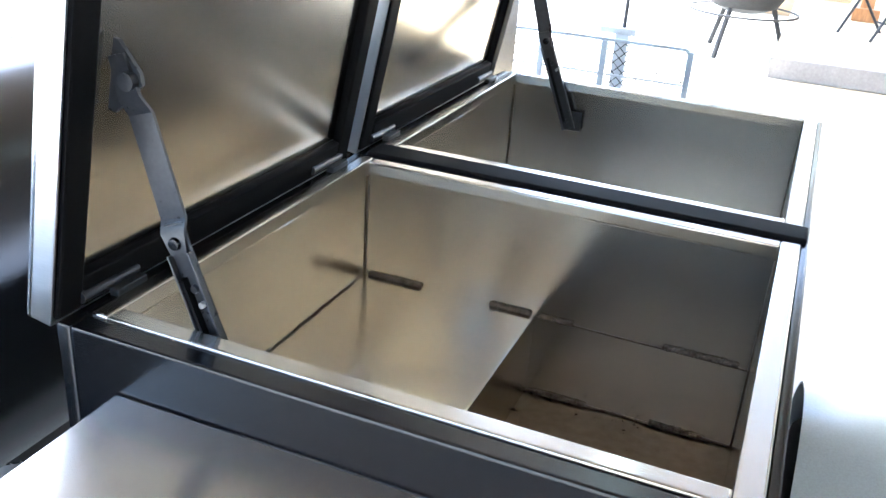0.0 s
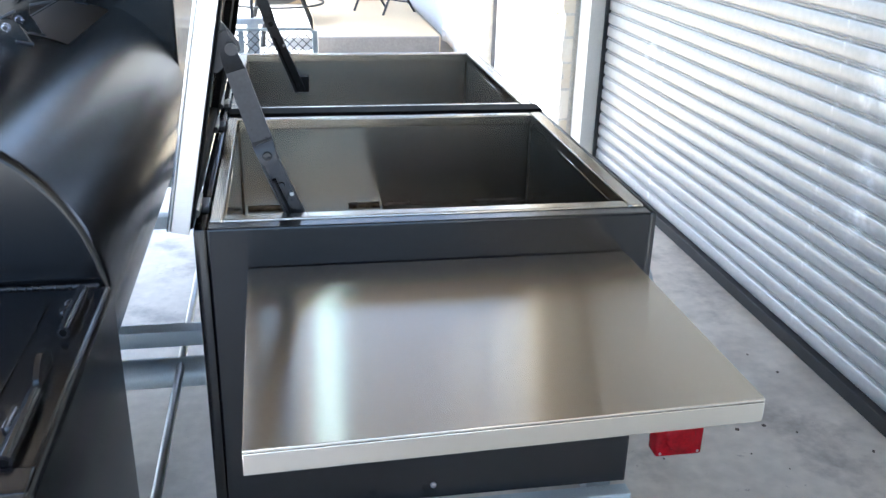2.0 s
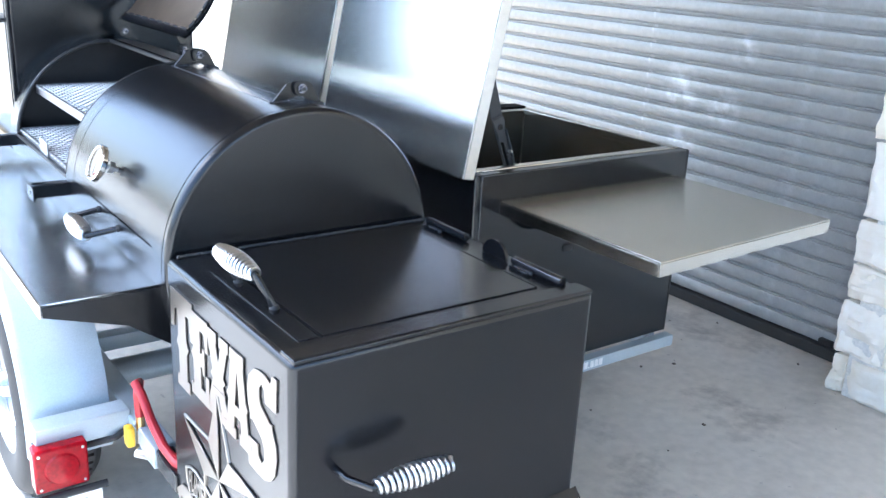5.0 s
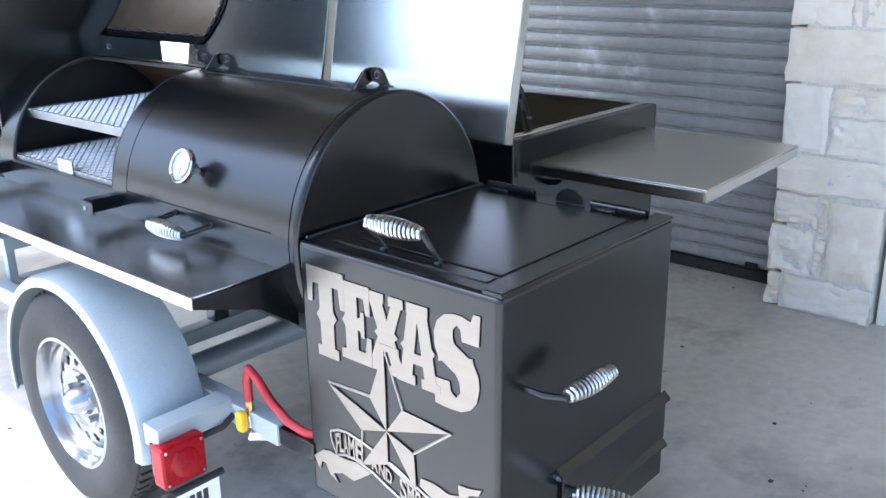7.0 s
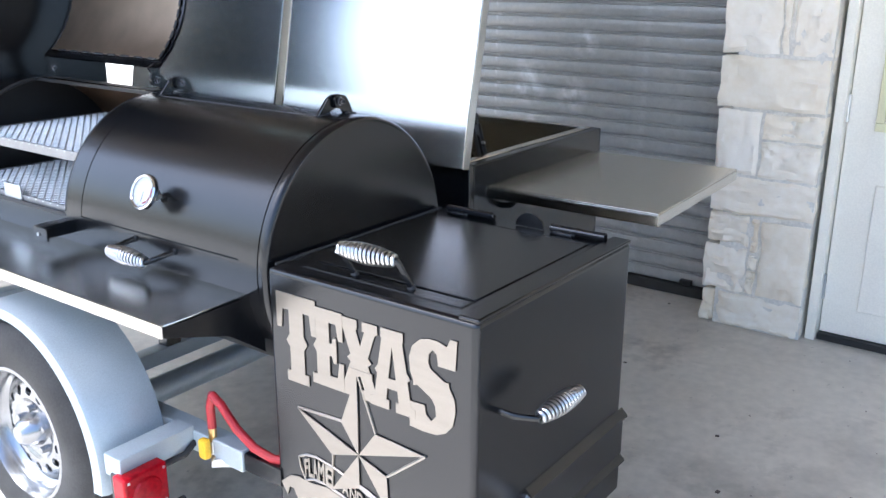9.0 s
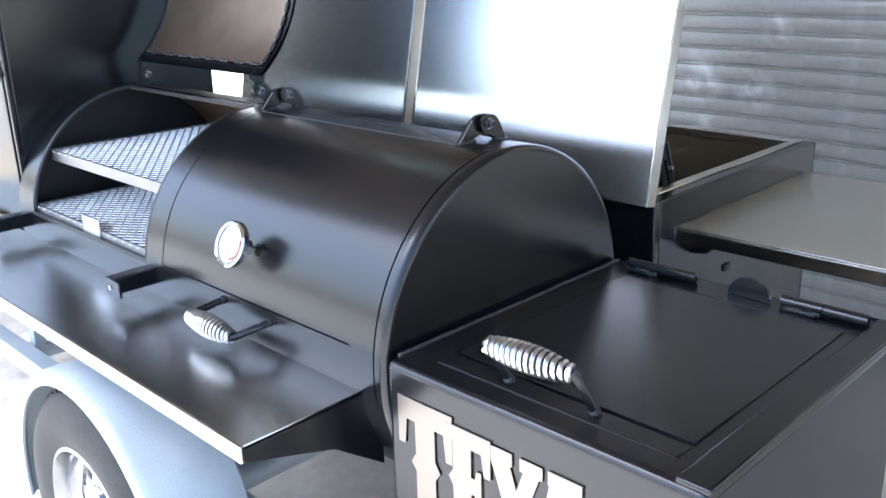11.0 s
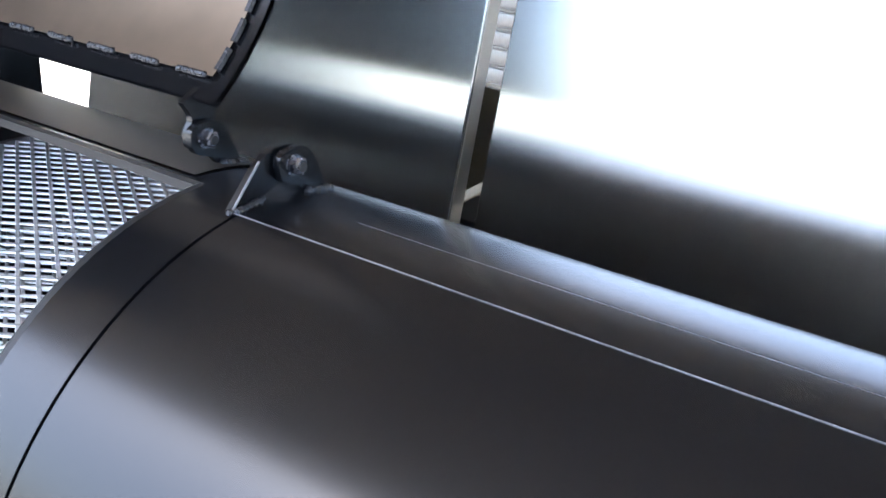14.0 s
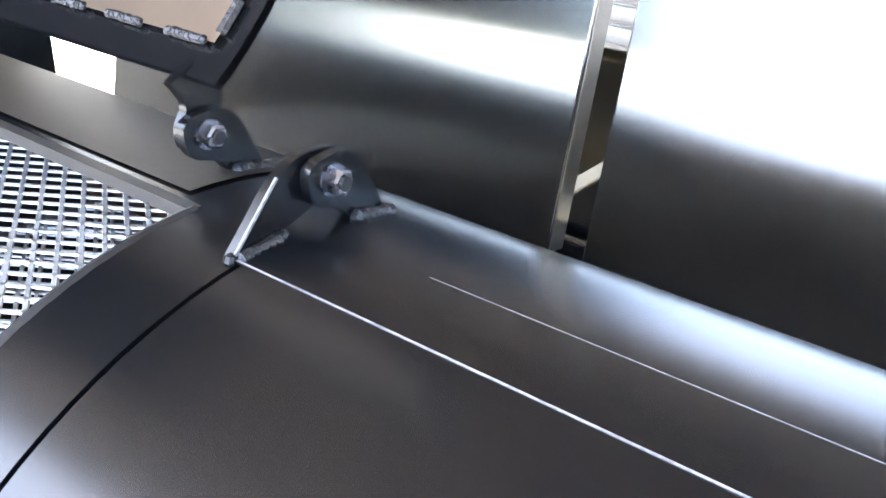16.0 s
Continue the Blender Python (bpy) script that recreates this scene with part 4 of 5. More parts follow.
part("rear_lip", box(FX0 + 0.004, FX1 - 0.004, FY0 - 0.001, FY0 + 0.045, FZ1 - 0.004, FZ1 + 0.006, 0.004, 3), BLACK, fire)
part("weld_bead", weld_line((FX0 + 0.02, -0.012, FZ1 + 0.001), (FX1 - 0.02, -0.012, FZ1 + 0.001), 0.0040, seed=9), WELD_DARK, fire)
for y0, y1 in ((-0.187, -0.050), (-0.486, -0.346)):
    ym = (y0 + y1) / 2
    hg = part("door_hinge", rod([(-0.163, ym + 0.0008, FZ1 + 0.010), (-0.163, y1, FZ1 + 0.010)], 0.0095, seg=14), HINGE_PAINT, fire, "black weld-on barrel hinge")
    part("knuckle", rod([(-0.163, y0, FZ1 + 0.010), (-0.163, ym - 0.0008, FZ1 + 0.010)], 0.0095, seg=14), HINGE_PAINT, hg)
    part("pin", rod([(-0.163, y0 - 0.0008, FZ1 + 0.010), (-0.163, ym + 0.004, FZ1 + 0.010)], 0.0050, seg=10), GASKET, hg)
    part("leaf", box(-0.186, -0.166, ym + 0.006, y1 - 0.010, FZ1 + 0.0005, FZ1 + 0.0065, 0.0015), HINGE_PAINT, hg)
    part("weld_bead", weld_line((-0.178, y0 + 0.07, FZ1 + 0.004), (-0.178, y1 - 0.02, FZ1 + 0.004), 0.005, seed=int(-y0 * 100)), WELD_DARK, hg)
half = [(-0.290 + 0.038 * math.cos(radians(a)), FZ1 + 0.002 + 0.034 * math.sin(radians(a))) for a in range(0, 181, 12)]
part("door_stop", extrude_yz(half, -0.170, -0.163), BLACK, fire)
rod_handle((-0.676, -0.19, FZ1 + 0.004), (-0.674, -0.333, FZ1 + 0.004), (0, 0, 1), (-0.706, -0.172, 0.886), (-0.700, -0.318, 0.884), fire)
h2 = part("handle", rod([(-0.668, FY0, 0.625), (-0.664, -0.565, 0.622), (-0.64, -0.598, 0.617), (-0.50, -0.612, 0.622)], 0.0065), BLACK, fire, "bent black rod handle with spring grip")
coil_grip((-0.632, -0.599, 0.617), (-0.495, -0.613, 0.623), h2)
for z in (0.405, 0.285):
    part("damper_ledge", extrude_yz([(FY0, z), (FY0 - 0.016, z - 0.015), (FY0 - 0.016, z - 0.021), (FY0 - 0.003, z - 0.012), (FY0, z - 0.012)], -0.56, FX1 + 0.008), BLACK, fire)
damper = part("damper_plate", box(-0.545, FX1 + 0.004, FY0 - 0.008, FY0 + 0.001, 0.286, 0.380, 0.002), BLACK, fire, "black sliding damper plate between two ledges")
part("plate_slot", box(-0.553, -0.546, FY0 - 0.0012, FY0 + 0.001, 0.20, 0.380), GASKET, damper, "dark slot beside the damper plate")
part("bolt", rod([(-0.556, FY0 + 0.001, 0.384), (-0.556, FY0 - 0.009, 0.384)], 0.0045, seg=6), ZINC, damper, "small zinc bolt")
part("lower_door", box(-0.545, FX1 + 0.002, FY0 - 0.006, FY0 + 0.001, 0.19, 0.268, 0.002), BLACK, fire, "black ash door plate under the ledges")
h3 = part("handle", rod([(-0.535, FY0 - 0.004, 0.358), (-0.535, -0.565, 0.357), (-0.528, -0.59, 0.356)], 0.006), BLACK, fire)
coil_grip((-0.535, -0.562, 0.357), (-0.492, -0.692, 0.350), h3)


def glyph(char, y_left, y_right, z0, z1, x=FX0, depth=0.005, bold=0.035, tilt=0.0):
    """A capital cut from sheet, on the face that looks to -x: it reads from larger to smaller y."""
    cu = bpy.data.curves.new("glyph", "FONT")
    cu.body, cu.offset, cu.resolution_u = char, bold, 6
    tmp = bpy.data.objects.new("glyph", cu)
    me = bpy.data.meshes.new_from_object(tmp)
    bpy.data.objects.remove(tmp)
    b = bmesh.new()
    b.from_mesh(me)
    bpy.data.meshes.remove(me)
    bpy.data.curves.remove(cu)
    xs, zs = [v.co.x for v in b.verts], [v.co.y for v in b.verts]
    lx, hx, lz, hz = min(xs), max(xs), min(zs), max(zs)
    for v in b.verts:
        u, w = (v.co.x - lx) / (hx - lx), (v.co.y - lz) / (hz - lz)
        v.co = Vector((x - depth, y_left + (y_right - y_left) * u, z0 + (z1 - z0) * w + tilt * (u - 0.5)))
    r = bmesh.ops.extrude_face_region(b, geom=list(b.faces))
    bmesh.ops.translate(b, verts=[e for e in r["geom"] if isinstance(e, bmesh.types.BMVert)], vec=(depth - 0.001, 0, 0))
    return b


LETTER_T = [(0, 1), (1, 1), (1, 0.60), (0.88, 0.60), (0.84, 0.82), (0.68, 0.82), (0.68, 0.55), (0.77, 0.47), (0.68, 0.40), (0.68, 0.12), (0.78, 0.12), (0.78, 0), (0.22, 0),
            (0.22, 0.12), (0.32, 0.12), (0.32, 0.40), (0.23, 0.47), (0.32, 0.55), (0.32, 0.82), (0.16, 0.82), (0.12, 0.60), (0, 0.60)]
LETTER_E = [(0, 1), (0.98, 1), (0.98, 0.64), (0.84, 0.64), (0.78, 0.84), (0.56, 0.84), (0.56, 0.58), (0.64, 0.58), (0.68, 0.66), (0.78, 0.66), (0.78, 0.34), (0.68, 0.34), (0.64, 0.42),
            (0.56, 0.42), (0.56, 0.16), (0.80, 0.16), (0.86, 0.36), (1, 0.36), (1, 0), (0, 0), (0, 0.13), (0.15, 0.13), (0.15, 0.42), (0.05, 0.5), (0.15, 0.58), (0.15, 0.87), (0, 0.87)]
LETTER_X = [(0, 1), (0.46, 1), (0.46, 0.88), (0.42, 0.88), (0.54, 0.68), (0.66, 0.88), (0.60, 0.88), (0.60, 1), (1, 1), (1, 0.88), (0.94, 0.88), (0.74, 0.55), (0.84, 0.5), (0.74, 0.45), (0.96, 0.12),
            (1.03, 0.12), (1.03, 0), (0.58, 0), (0.58, 0.12), (0.64, 0.12), (0.51, 0.32), (0.37, 0.12), (0.42, 0.12), (0.42, 0), (-0.03, 0), (-0.03, 0.12), (0.04, 0.12), (0.27, 0.45), (0.18, 0.5),
            (0.27, 0.55), (0.06, 0.88), (0, 0.88)]
LETTER_A = [(0.24, 1), (0.5, 1), (0.5, 0.80), (0.41, 0.40), (0.5, 0.40), (0.5, 0.27), (0.38, 0.27), (0.35, 0.12), (0.42, 0.12), (0.42, 0), (-0.04, 0), (-0.04, 0.12), (0.06, 0.12), (0.14, 0.42),
            (0.08, 0.47), (0.16, 0.53), (0.26, 0.88), (0.24, 0.88)]
LETTER_S = [(1.0, 1.0), (0.97, 0.71), (0.62, 0.71), (0.59, 0.82), (0.51, 0.855), (0.43, 0.80), (0.42, 0.72), (0.46, 0.66), (0.76, 0.57), (0.84, 0.575), (0.85, 0.53), (0.96, 0.42), (0.98, 0.30),
            (0.92, 0.15), (0.78, 0.06), (0.59, 0.01), (0.29, 0), (0.02, 0.01), (0, 0.27), (0.34, 0.275), (0.37, 0.18), (0.48, 0.135), (0.58, 0.20), (0.56, 0.30), (0.48, 0.37), (0.18, 0.46),
            (0.10, 0.44), (0.10, 0.49), (0.03, 0.58), (0.01, 0.72), (0.08, 0.84), (0.24, 0.92), (0.42, 0.95), (0.62, 0.95), (0.80, 0.92), (0.86, 1.0)]
sign = part("cut_steel_sign", extrude_yz([(-0.235, 0.648), (-0.292, 0.648), (-0.292, 0.66), (-0.235, 0.66)], FX0 - 0.004, FX0 - 0.001), PLASMA, fire, "plasma-cut stainless sign with letters, star and banner")
for lift, (ch, yl, yr, z0, z1, slabs) in enumerate((
        ("T", -0.0330, -0.1440, 0.584, 0.778, [LETTER_T]),
        ("E", -0.1323, -0.2181, 0.600, 0.768, [LETTER_E]),
        ("X", -0.2103, -0.3057, 0.600, 0.764, [LETTER_X]),
        ("A", -0.2901, -0.3934, 0.598, 0.765, [LETTER_A, [(1 - u, w) for u, w in LETTER_A][::-1]]),
        ("S", -0.3817, -0.4918, 0.579, 0.780, [LETTER_S]))):
    b = bmesh.new()
    for poly in slabs:
        extrude_yz([(yl + (yr - yl) * u, z0 + (z1 - z0) * w) for u, w in poly], FX0 - 0.0030 - 0.0005 * (lift % 2), FX0 - 0.001, b)
    part("letter", b, PLASMA, sign)
SY, SZ, SR = -0.251, 0.471, 0.178
for k in range(5):
    a0 = radians(90 + 72 * k)
    far = SR * (0.74 if k in (2, 3) else 1.0)
    tip = (SY - far * math.cos(a0), SZ + far * math.sin(a0))
    for sgn in (1, -1):
        a1 = a0 + sgn * radians(36)
        inn = (SY - SR * 0.43 * math.cos(a1), SZ + SR * 0.43 * math.sin(a1))
        if sgn == 1:
            part("star_facet", extrude_yz([(SY, SZ), inn, tip], FX0 - 0.0042, FX0 - 0.001), PLASMA, sign)
        else:
            part("star_outline", rod([(FX0 - 0.0010, *tip), (FX0 - 0.0010, *inn)], 0.0034, seg=6), PLASMA, sign)


UPPER = [(-0.078, 0.408), (-0.100, 0.419), (-0.128, 0.423), (-0.177, 0.416), (-0.225, 0.405), (-0.272, 0.394), (-0.311, 0.379), (-0.355, 0.362), (-0.417, 0.351)]
LOWER = [(-0.096, 0.356), (-0.120, 0.366), (-0.152, 0.367), (-0.204, 0.356), (-0.241, 0.341), (-0.275, 0.329), (-0.320, 0.314), (-0.359, 0.303), (-0.405, 0.293)]
for line in (UPPER, LOWER, [UPPER[0], (-0.082, 0.385), LOWER[0]]):
    part("banner_edge", rod([(FX0 - 0.0015, y, z) for y, z in line], 0.0030, seg=6), PLASMA, sign)
TAIL_L = [(-0.098, 0.355), (-0.122, 0.356), (-0.160, 0.362), (-0.201, 0.353), (-0.147, 0.313), (-0.110, 0.318), (-0.080, 0.305), (-0.097, 0.287), (-0.070, 0.300), (-0.058, 0.322),
          (-0.045, 0.322), (-0.037, 0.299), (-0.020, 0.327), (-0.050, 0.352), (-0.075, 0.358)]
TAIL_R = [(-0.341, 0.399), (-0.376, 0.401), (-0.413, 0.393), (-0.440, 0.400), (-0.438, 0.424), (-0.465, 0.427), (-0.494, 0.435), (-0.487, 0.420), (-0.464, 0.412), (-0.460, 0.388),
          (-0.496, 0.400), (-0.484, 0.362), (-0.448, 0.348), (-0.411, 0.354), (-0.370, 0.366), (-0.339, 0.380)]
for poly in (TAIL_L, TAIL_R):
    part("banner_tail", extrude_yz(poly, FX0 - 0.0036, FX0 - 0.001), PLASMA, sign)


def along(line, k):
    i = min(int(k * (len(line) - 1)), len(line) - 2)
    f = k * (len(line) - 1) - i
    return Vector(line[i]).lerp(Vector(line[i + 1]), f)


text = "FLAME AND SMOKE"
for i, ch in enumerate(text):
    if ch == " ":
        continue
    k0, k1 = 0.045 + i * 0.061, 0.045 + i * 0.061 + 0.054
    a0, b0, a1, b1 = along(UPPER, k0), along(LOWER, k0), along(UPPER, k1), along(LOWER, k1)
    m0, m1 = (a0 + b0) / 2, (a1 + b1) / 2
    hh = (a0 - b0).length * (0.24 if 6 <= i <= 8 else 0.40)
    zc = (m0.y + m1.y) / 2
    b = glyph(ch, m0.x, m1.x, zc - hh, zc + hh, bold=0.025, depth=0.004, tilt=m1.y - m0.y)
    part("small_letter", b, PLASMA, sign)

# ---- work table beside the barrel ----
table = thing("work_table", (-0.85, 1.0, 0.70), "long stainless work table along the smoker", "work table")
tb = bmesh.new()
extrude_xz([(-0.958, 0.738), (-0.958, 0.743), (-0.735, 0.745), (-0.735, 0.740)], 0.064, 2.05, tb)
part("table_top", tb, TABLE_STEEL, table)
part("front_lip", box(-0.963, -0.958, 0.060, 2.05, 0.717, 0.745, 0.0015), STEEL, table, "bright stainless front lip")
# solid black strip for the shade between table and barrel
part("rear_shadow_strip", box(-0.7345, -0.728, 0.066, 2.05, 0.730, 0.7465), GASKET, table, "black strip standing in for the shadow gap along the back of the table")
part("end_bracket", extrude_xz([(-0.957, 0.737), (-0.735, 0.739), (-0.70, 0.739), (-0.70, 0.60), (-0.80, 0.670), (-0.957, 0.718)], 0.060, 0.066), BLACK, table, "black triangular end bracket")
part("end_bracket", extrude_xz([(-0.957, 0.715), (-0.745, 0.735), (-0.70, 0.735), (-0.70, 0.60), (-0.80, 0.655), (-0.957, 0.692)], 1.2, 1.206), BLACK, table)

# weep screw and slot on the chest's end
part("screw_head", lathe([(-0.004, 0), (-0.003, 0.005), (0.0, 0.006), (0.0, 0)], (0.392, 0.0, 0.38), (0, 1, 0), 12), ZINC, chest)

# ---- trailer ----
trailer = thing("trailer", (0, 1.2, 0), "silver painted single-axle utility trailer carrying the smoker", "trailer")
part("side_rail", box(-0.755, -0.705, 0.10, 3.05, 0.305, 0.36, 0.004), SILVER, trailer)
part("rail_stub", box(-0.750, -0.710, -0.02, 0.10, 0.310, 0.355, 0.004), BLACK, trailer, "black rail end")
part("side_rail", box(0.70, 0.75, 0.02, 3.05, 0.30, 0.348, 0.004), SILVER, trailer)
for y in (0.775, 1.62, 2.3, 3.03):
    part("cross_member", box(-0.705, 0.70, y - 0.025, y + 0.025, 0.30, 0.345, 0.004), SILVER, trailer)
part("axle_tube", rod([(-0.80, 0.69, 0.262), (0.80, 0.69, 0.262)], 0.038, seg=20), SILVER, trailer, "round silver axle tube")
part("barrel_leg", box(-0.46, -0.41, 0.755, 0.795, 0.345, 0.49), BLACK, trailer)
part("gas_pipe", rod([(-0.20, 0.100, 0.285), (-0.145, 0.100, 0.285), (-0.135, 0.104, 0.285), (-0.132, 0.115, 0.286), (-0.132, 2.6, 0.288)], 0.0105, seg=12), ZINC, trailer, "thin grey gas pipe")
part("bumper", box(0.0, 0.771, -0.034, -0.001, 0.312, 0.346, 0.003), SILVER, trailer, "silver rear bumper bar with white lettering")
rnd = random.Random(5)
x = 0.20
for k in range(18):
    w = 0.007 if k in (0, 11, 12) else 0.0132
    hgt = 0.027 if k in (0, 5, 11, 12) else 0.020
    if k == 14:
        hgt, w = 0.004, 0.004
    part("letter_bar", box(x, x + w, -0.0375, -0.0362, 0.322, 0.322 + hgt), LETTER, trailer)
    x += w + 0.0035


def half_fender(side):
    s = side
    b = bmesh.new()
    yc, zc = 0.70, 0.29
    off = 0.05 if s > 0 else 0.0
    inner, outer = 0.770 + off, 0.955 + off
    arc = [radians(a) for a in range(-8, 191, 6)]
    rows = []
    for a in arc:
        y, z = yc - 0.345 * math.cos(a), zc + 0.345 * math.sin(a)
        yi, zi = yc - 0.315 * math.cos(a), zc + 0.315 * math.sin(a)
        ym, zm = yc - 0.338 * math.cos(a), zc + 0.338 * math.sin(a)
        rows.append([b.verts.new((s * inner, y, z)), b.verts.new((s * (outer - 0.02), y, z)), b.verts.new((s * (outer - 0.005), ym, zm)), b.verts.new((s * outer, yi, zi)),
                     b.verts.new((s * (outer - 0.006), yi, zi)), b.verts.new((s * (outer - 0.02), yc - 0.340 * math.cos(a), zc + 0.340 * math.sin(a))),
                     b.verts.new((s * inner, yc - 0.340 * math.cos(a), zc + 0.340 * math.sin(a)))])
    for r0, r1 in zip(rows, rows[1:]):
        for k in range(7):
            b.faces.new((r0[k], r0[(k + 1) % 7], r1[(k + 1) % 7], r1[k]))
    b.faces.new(rows[0])
    b.faces.new(rows[-1][::-1])
    part("fender", b, SILVER, trailer, "rounded silver steel mudguard", smooth=40)
    part("fender_bar", box(min(s * 0.75, s * outer), max(s * 0.75, s * outer), 0.27, 0.33, 0.318, 0.372, 0.003), SILVER, trailer)
    # wheel
    x0 = s * (0.862 + off)
    w = part("wheel", lathe([(-0.06, 0.155), (-0.055, 0.170), (0.055, 0.170), (0.060, 0.155)], (x0, 0.70, 0.293), (s, 0, 0), 48), WHEEL, trailer, "trailer wheel with chrome rim")
    tyre = [(-0.085, 0.172), (-0.095, 0.20), (-0.098, 0.235), (-0.088, 0.270), (-0.070, 0.288), (-0.03, 0.293), (0.03, 0.293), (0.070, 0.288), (0.088, 0.270), (0.098, 0.235), (0.095, 0.20), (0.085, 0.172)]
    t = part("tyre", lathe(tyre + [tyre[0]], (x0, 0.70, 0.293), (s, 0, 0), 64), RUBBER, w, "black rubber tyre", smooth=30)
    part("rim_lip", lathe([(0.078, 0.178), (0.088, 0.178), (0.090, 0.170), (0.080, 0.166), (0.064, 0.161), (0.052, 0.159), (0.044, 0.154)], (x0, 0.70, 0.293), (s, 0, 0), 64), WHEEL, w)
    # disc with a ring of oval holes
    b = bmesh.new()
    prof = [(0.155, 0.045), (0.146, 0.036), (0.138, 0.038), (0.120, 0.050), (0.100, 0.056), (0.082, 0.054), (0.070, 0.047), (0.045, 0.048)]

    def dish(r, a, back=0.0):
        for (r0, d0), (r1, d1) in zip(prof, prof[1:]):
            if r1 <= r <= r0:
                d = d0 + (d1 - d0) * (r0 - r) / (r0 - r1)
        return b.verts.new((x0 + s * (d - back), 0.70 + r * math.cos(a), 0.293 + r * math.sin(a)))

    holes, n = 14, 20
    for k in range(holes):
        a0, wa = 2 * math.pi * (k + 0.5) / holes, math.pi / holes
        rings = [[], [], [], []]
        for q in range(n):
            f = 2 * math.pi * (q + 0.5) / n
            cu, cv = math.cos(f), math.sin(f)
            e = 1 / max(abs(cu), abs(cv))
            rings[0].append(dish(0.106 + 0.0115 * cu, a0 + 0.110 * cv, 0.006))
            rings[1].append(dish(0.106 + 0.0125 * cu, a0 + 0.119 * cv))
            rings[2].append(dish(0.106 + 0.0165 * cu, a0 + 0.160 * cv))
            rings[3].append(dish(0.106 + 0.022 * cu * e, a0 + wa * cv * e))
        for r0, r1 in zip(rings, rings[1:]):
            for q in range(n):
                b.faces.new((r0[q], r0[(q + 1) % n], r1[(q + 1) % n], r1[q]))
    n = 80
    for span in ((0.155, 0.146, 0.138, 0.128), (0.084, 0.076, 0.070, 0.058, 0.045)):
        rings = [[dish(r, 2 * math.pi * q / n) for q in range(n)] for r in span]
        for r0, r1 in zip(rings, rings[1:]):
            for q in range(n):
                b.faces.new((r0[q], r0[(q + 1) % n], r1[(q + 1) % n], r1[q]))
    bmesh.ops.remove_doubles(b, verts=b.verts, dist=0.0004)
    part("rim_disc", b, WHEEL, w, "chrome wheel disc with holes")
    part("hub_backing", lathe([(0.0, 0.0), (0.0, 0.15), (0.004, 0.15), (0.004, 0)], (x0, 0.70, 0.293), (s, 0, 0), 32), BLACK_ROUGH, w)
    part("hub_cap", lathe([(0.045, 0.046), (0.060, 0.040), (0.085, 0.032), (0.095, 0.022), (0.098, 0)], (x0, 0.70, 0.293), (s, 0, 0), 28), WHEEL, w)
    for k in range(5):
        a = 2 * math.pi * k / 5 + 0.3
        part("lug_nut", lathe([(0.045, 0.010), (0.062, 0.009), (0.066, 0.0)], (x0, 0.70 + 0.058 * math.cos(a), 0.293 + 0.058 * math.sin(a)), (s, 0, 0), 6), WHEEL, w)
    if s < 0:
        b = bmesh.new()
        for k in range(60):
            a = 2 * math.pi * k / 60
            for off in (-0.045, 0.0, 0.045):
                m = Matrix.Translation((x0, 0.70, 0.293)) @ Matrix.Rotation(a + off * 2, 4, "X") @ Matrix.Translation((off, 0, 0.293))
                box(-0.017, 0.017, -0.010, 0.010, -0.004, 0.004, bm=b, m=m)
        part("tread", b, RUBBER, w)
    # rear lamp
    lx, ly, lz = (-0.912, 0.240, 0.285) if s < 0 else (1.017, 0.270, 0.245)
    la = part("tail_lamp", box(lx - 0.057, lx + 0.057, ly - 0.001, ly + 0.046, lz - 0.052, lz + 0.052, 0.007, 3), RED, trailer, "square red tail lamp")
    part("lamp_lens", lathe([(0, 0.038), (-0.006, 0.034), (-0.010, 0.02), (-0.011, 0)], (lx, ly, lz), (0, 1, 0), 28), RED, la)
    for cx in (-0.046, 0.046):
        for cz in (-0.041, 0.041):
            part("lens_screw", lathe([(0, 0.0035), (-0.002, 0.003), (-0.0025, 0)], (lx + cx, ly - 0.001, lz + cz), (0, 1, 0), 8), ZINC, la)
    part("lamp_base", box(lx - 0.048, lx + 0.048, ly + 0.046, ly + 0.066, lz - 0.043, lz + 0.047, 0.004), BLACK_ROUGH, la)


half_fender(-1)
half_fender(1)
part("wiring", rod([(-0.88, 0.29, 0.30), (-0.84, 0.285, 0.30), (-0.79, 0.26, 0.315), (-0.75, 0.27, 0.33)], 0.008), RUBBER, trailer, "black lamp cable")
plate = part("number_plate", box(-0.985, -0.833, 0.232, 0.234, 0.125, 0.216, 0.001), WHITE, trailer, "white number plate with dark bars")
for k in range(6):
    part("plate_bar", box(-0.97 + k * 0.018, -0.957 + k * 0.018, 0.2305, 0.2318, 0.172, 0.200), INK, plate)
part("plate_bar", box(-0.93, -0.88, 0.2305, 0.2318, 0.150, 0.160), INK, plate)
part("plate_holder", rod([(-1.0, 0.236, 0.221), (-0.82, 0.236, 0.221)], 0.009), BLACK_ROUGH, plate)
part("marker_lamp", box(-0.772, -0.756, 1.71, 1.77, 0.32, 0.375, 0.004), AMBER, trailer, "amber side marker lamp")

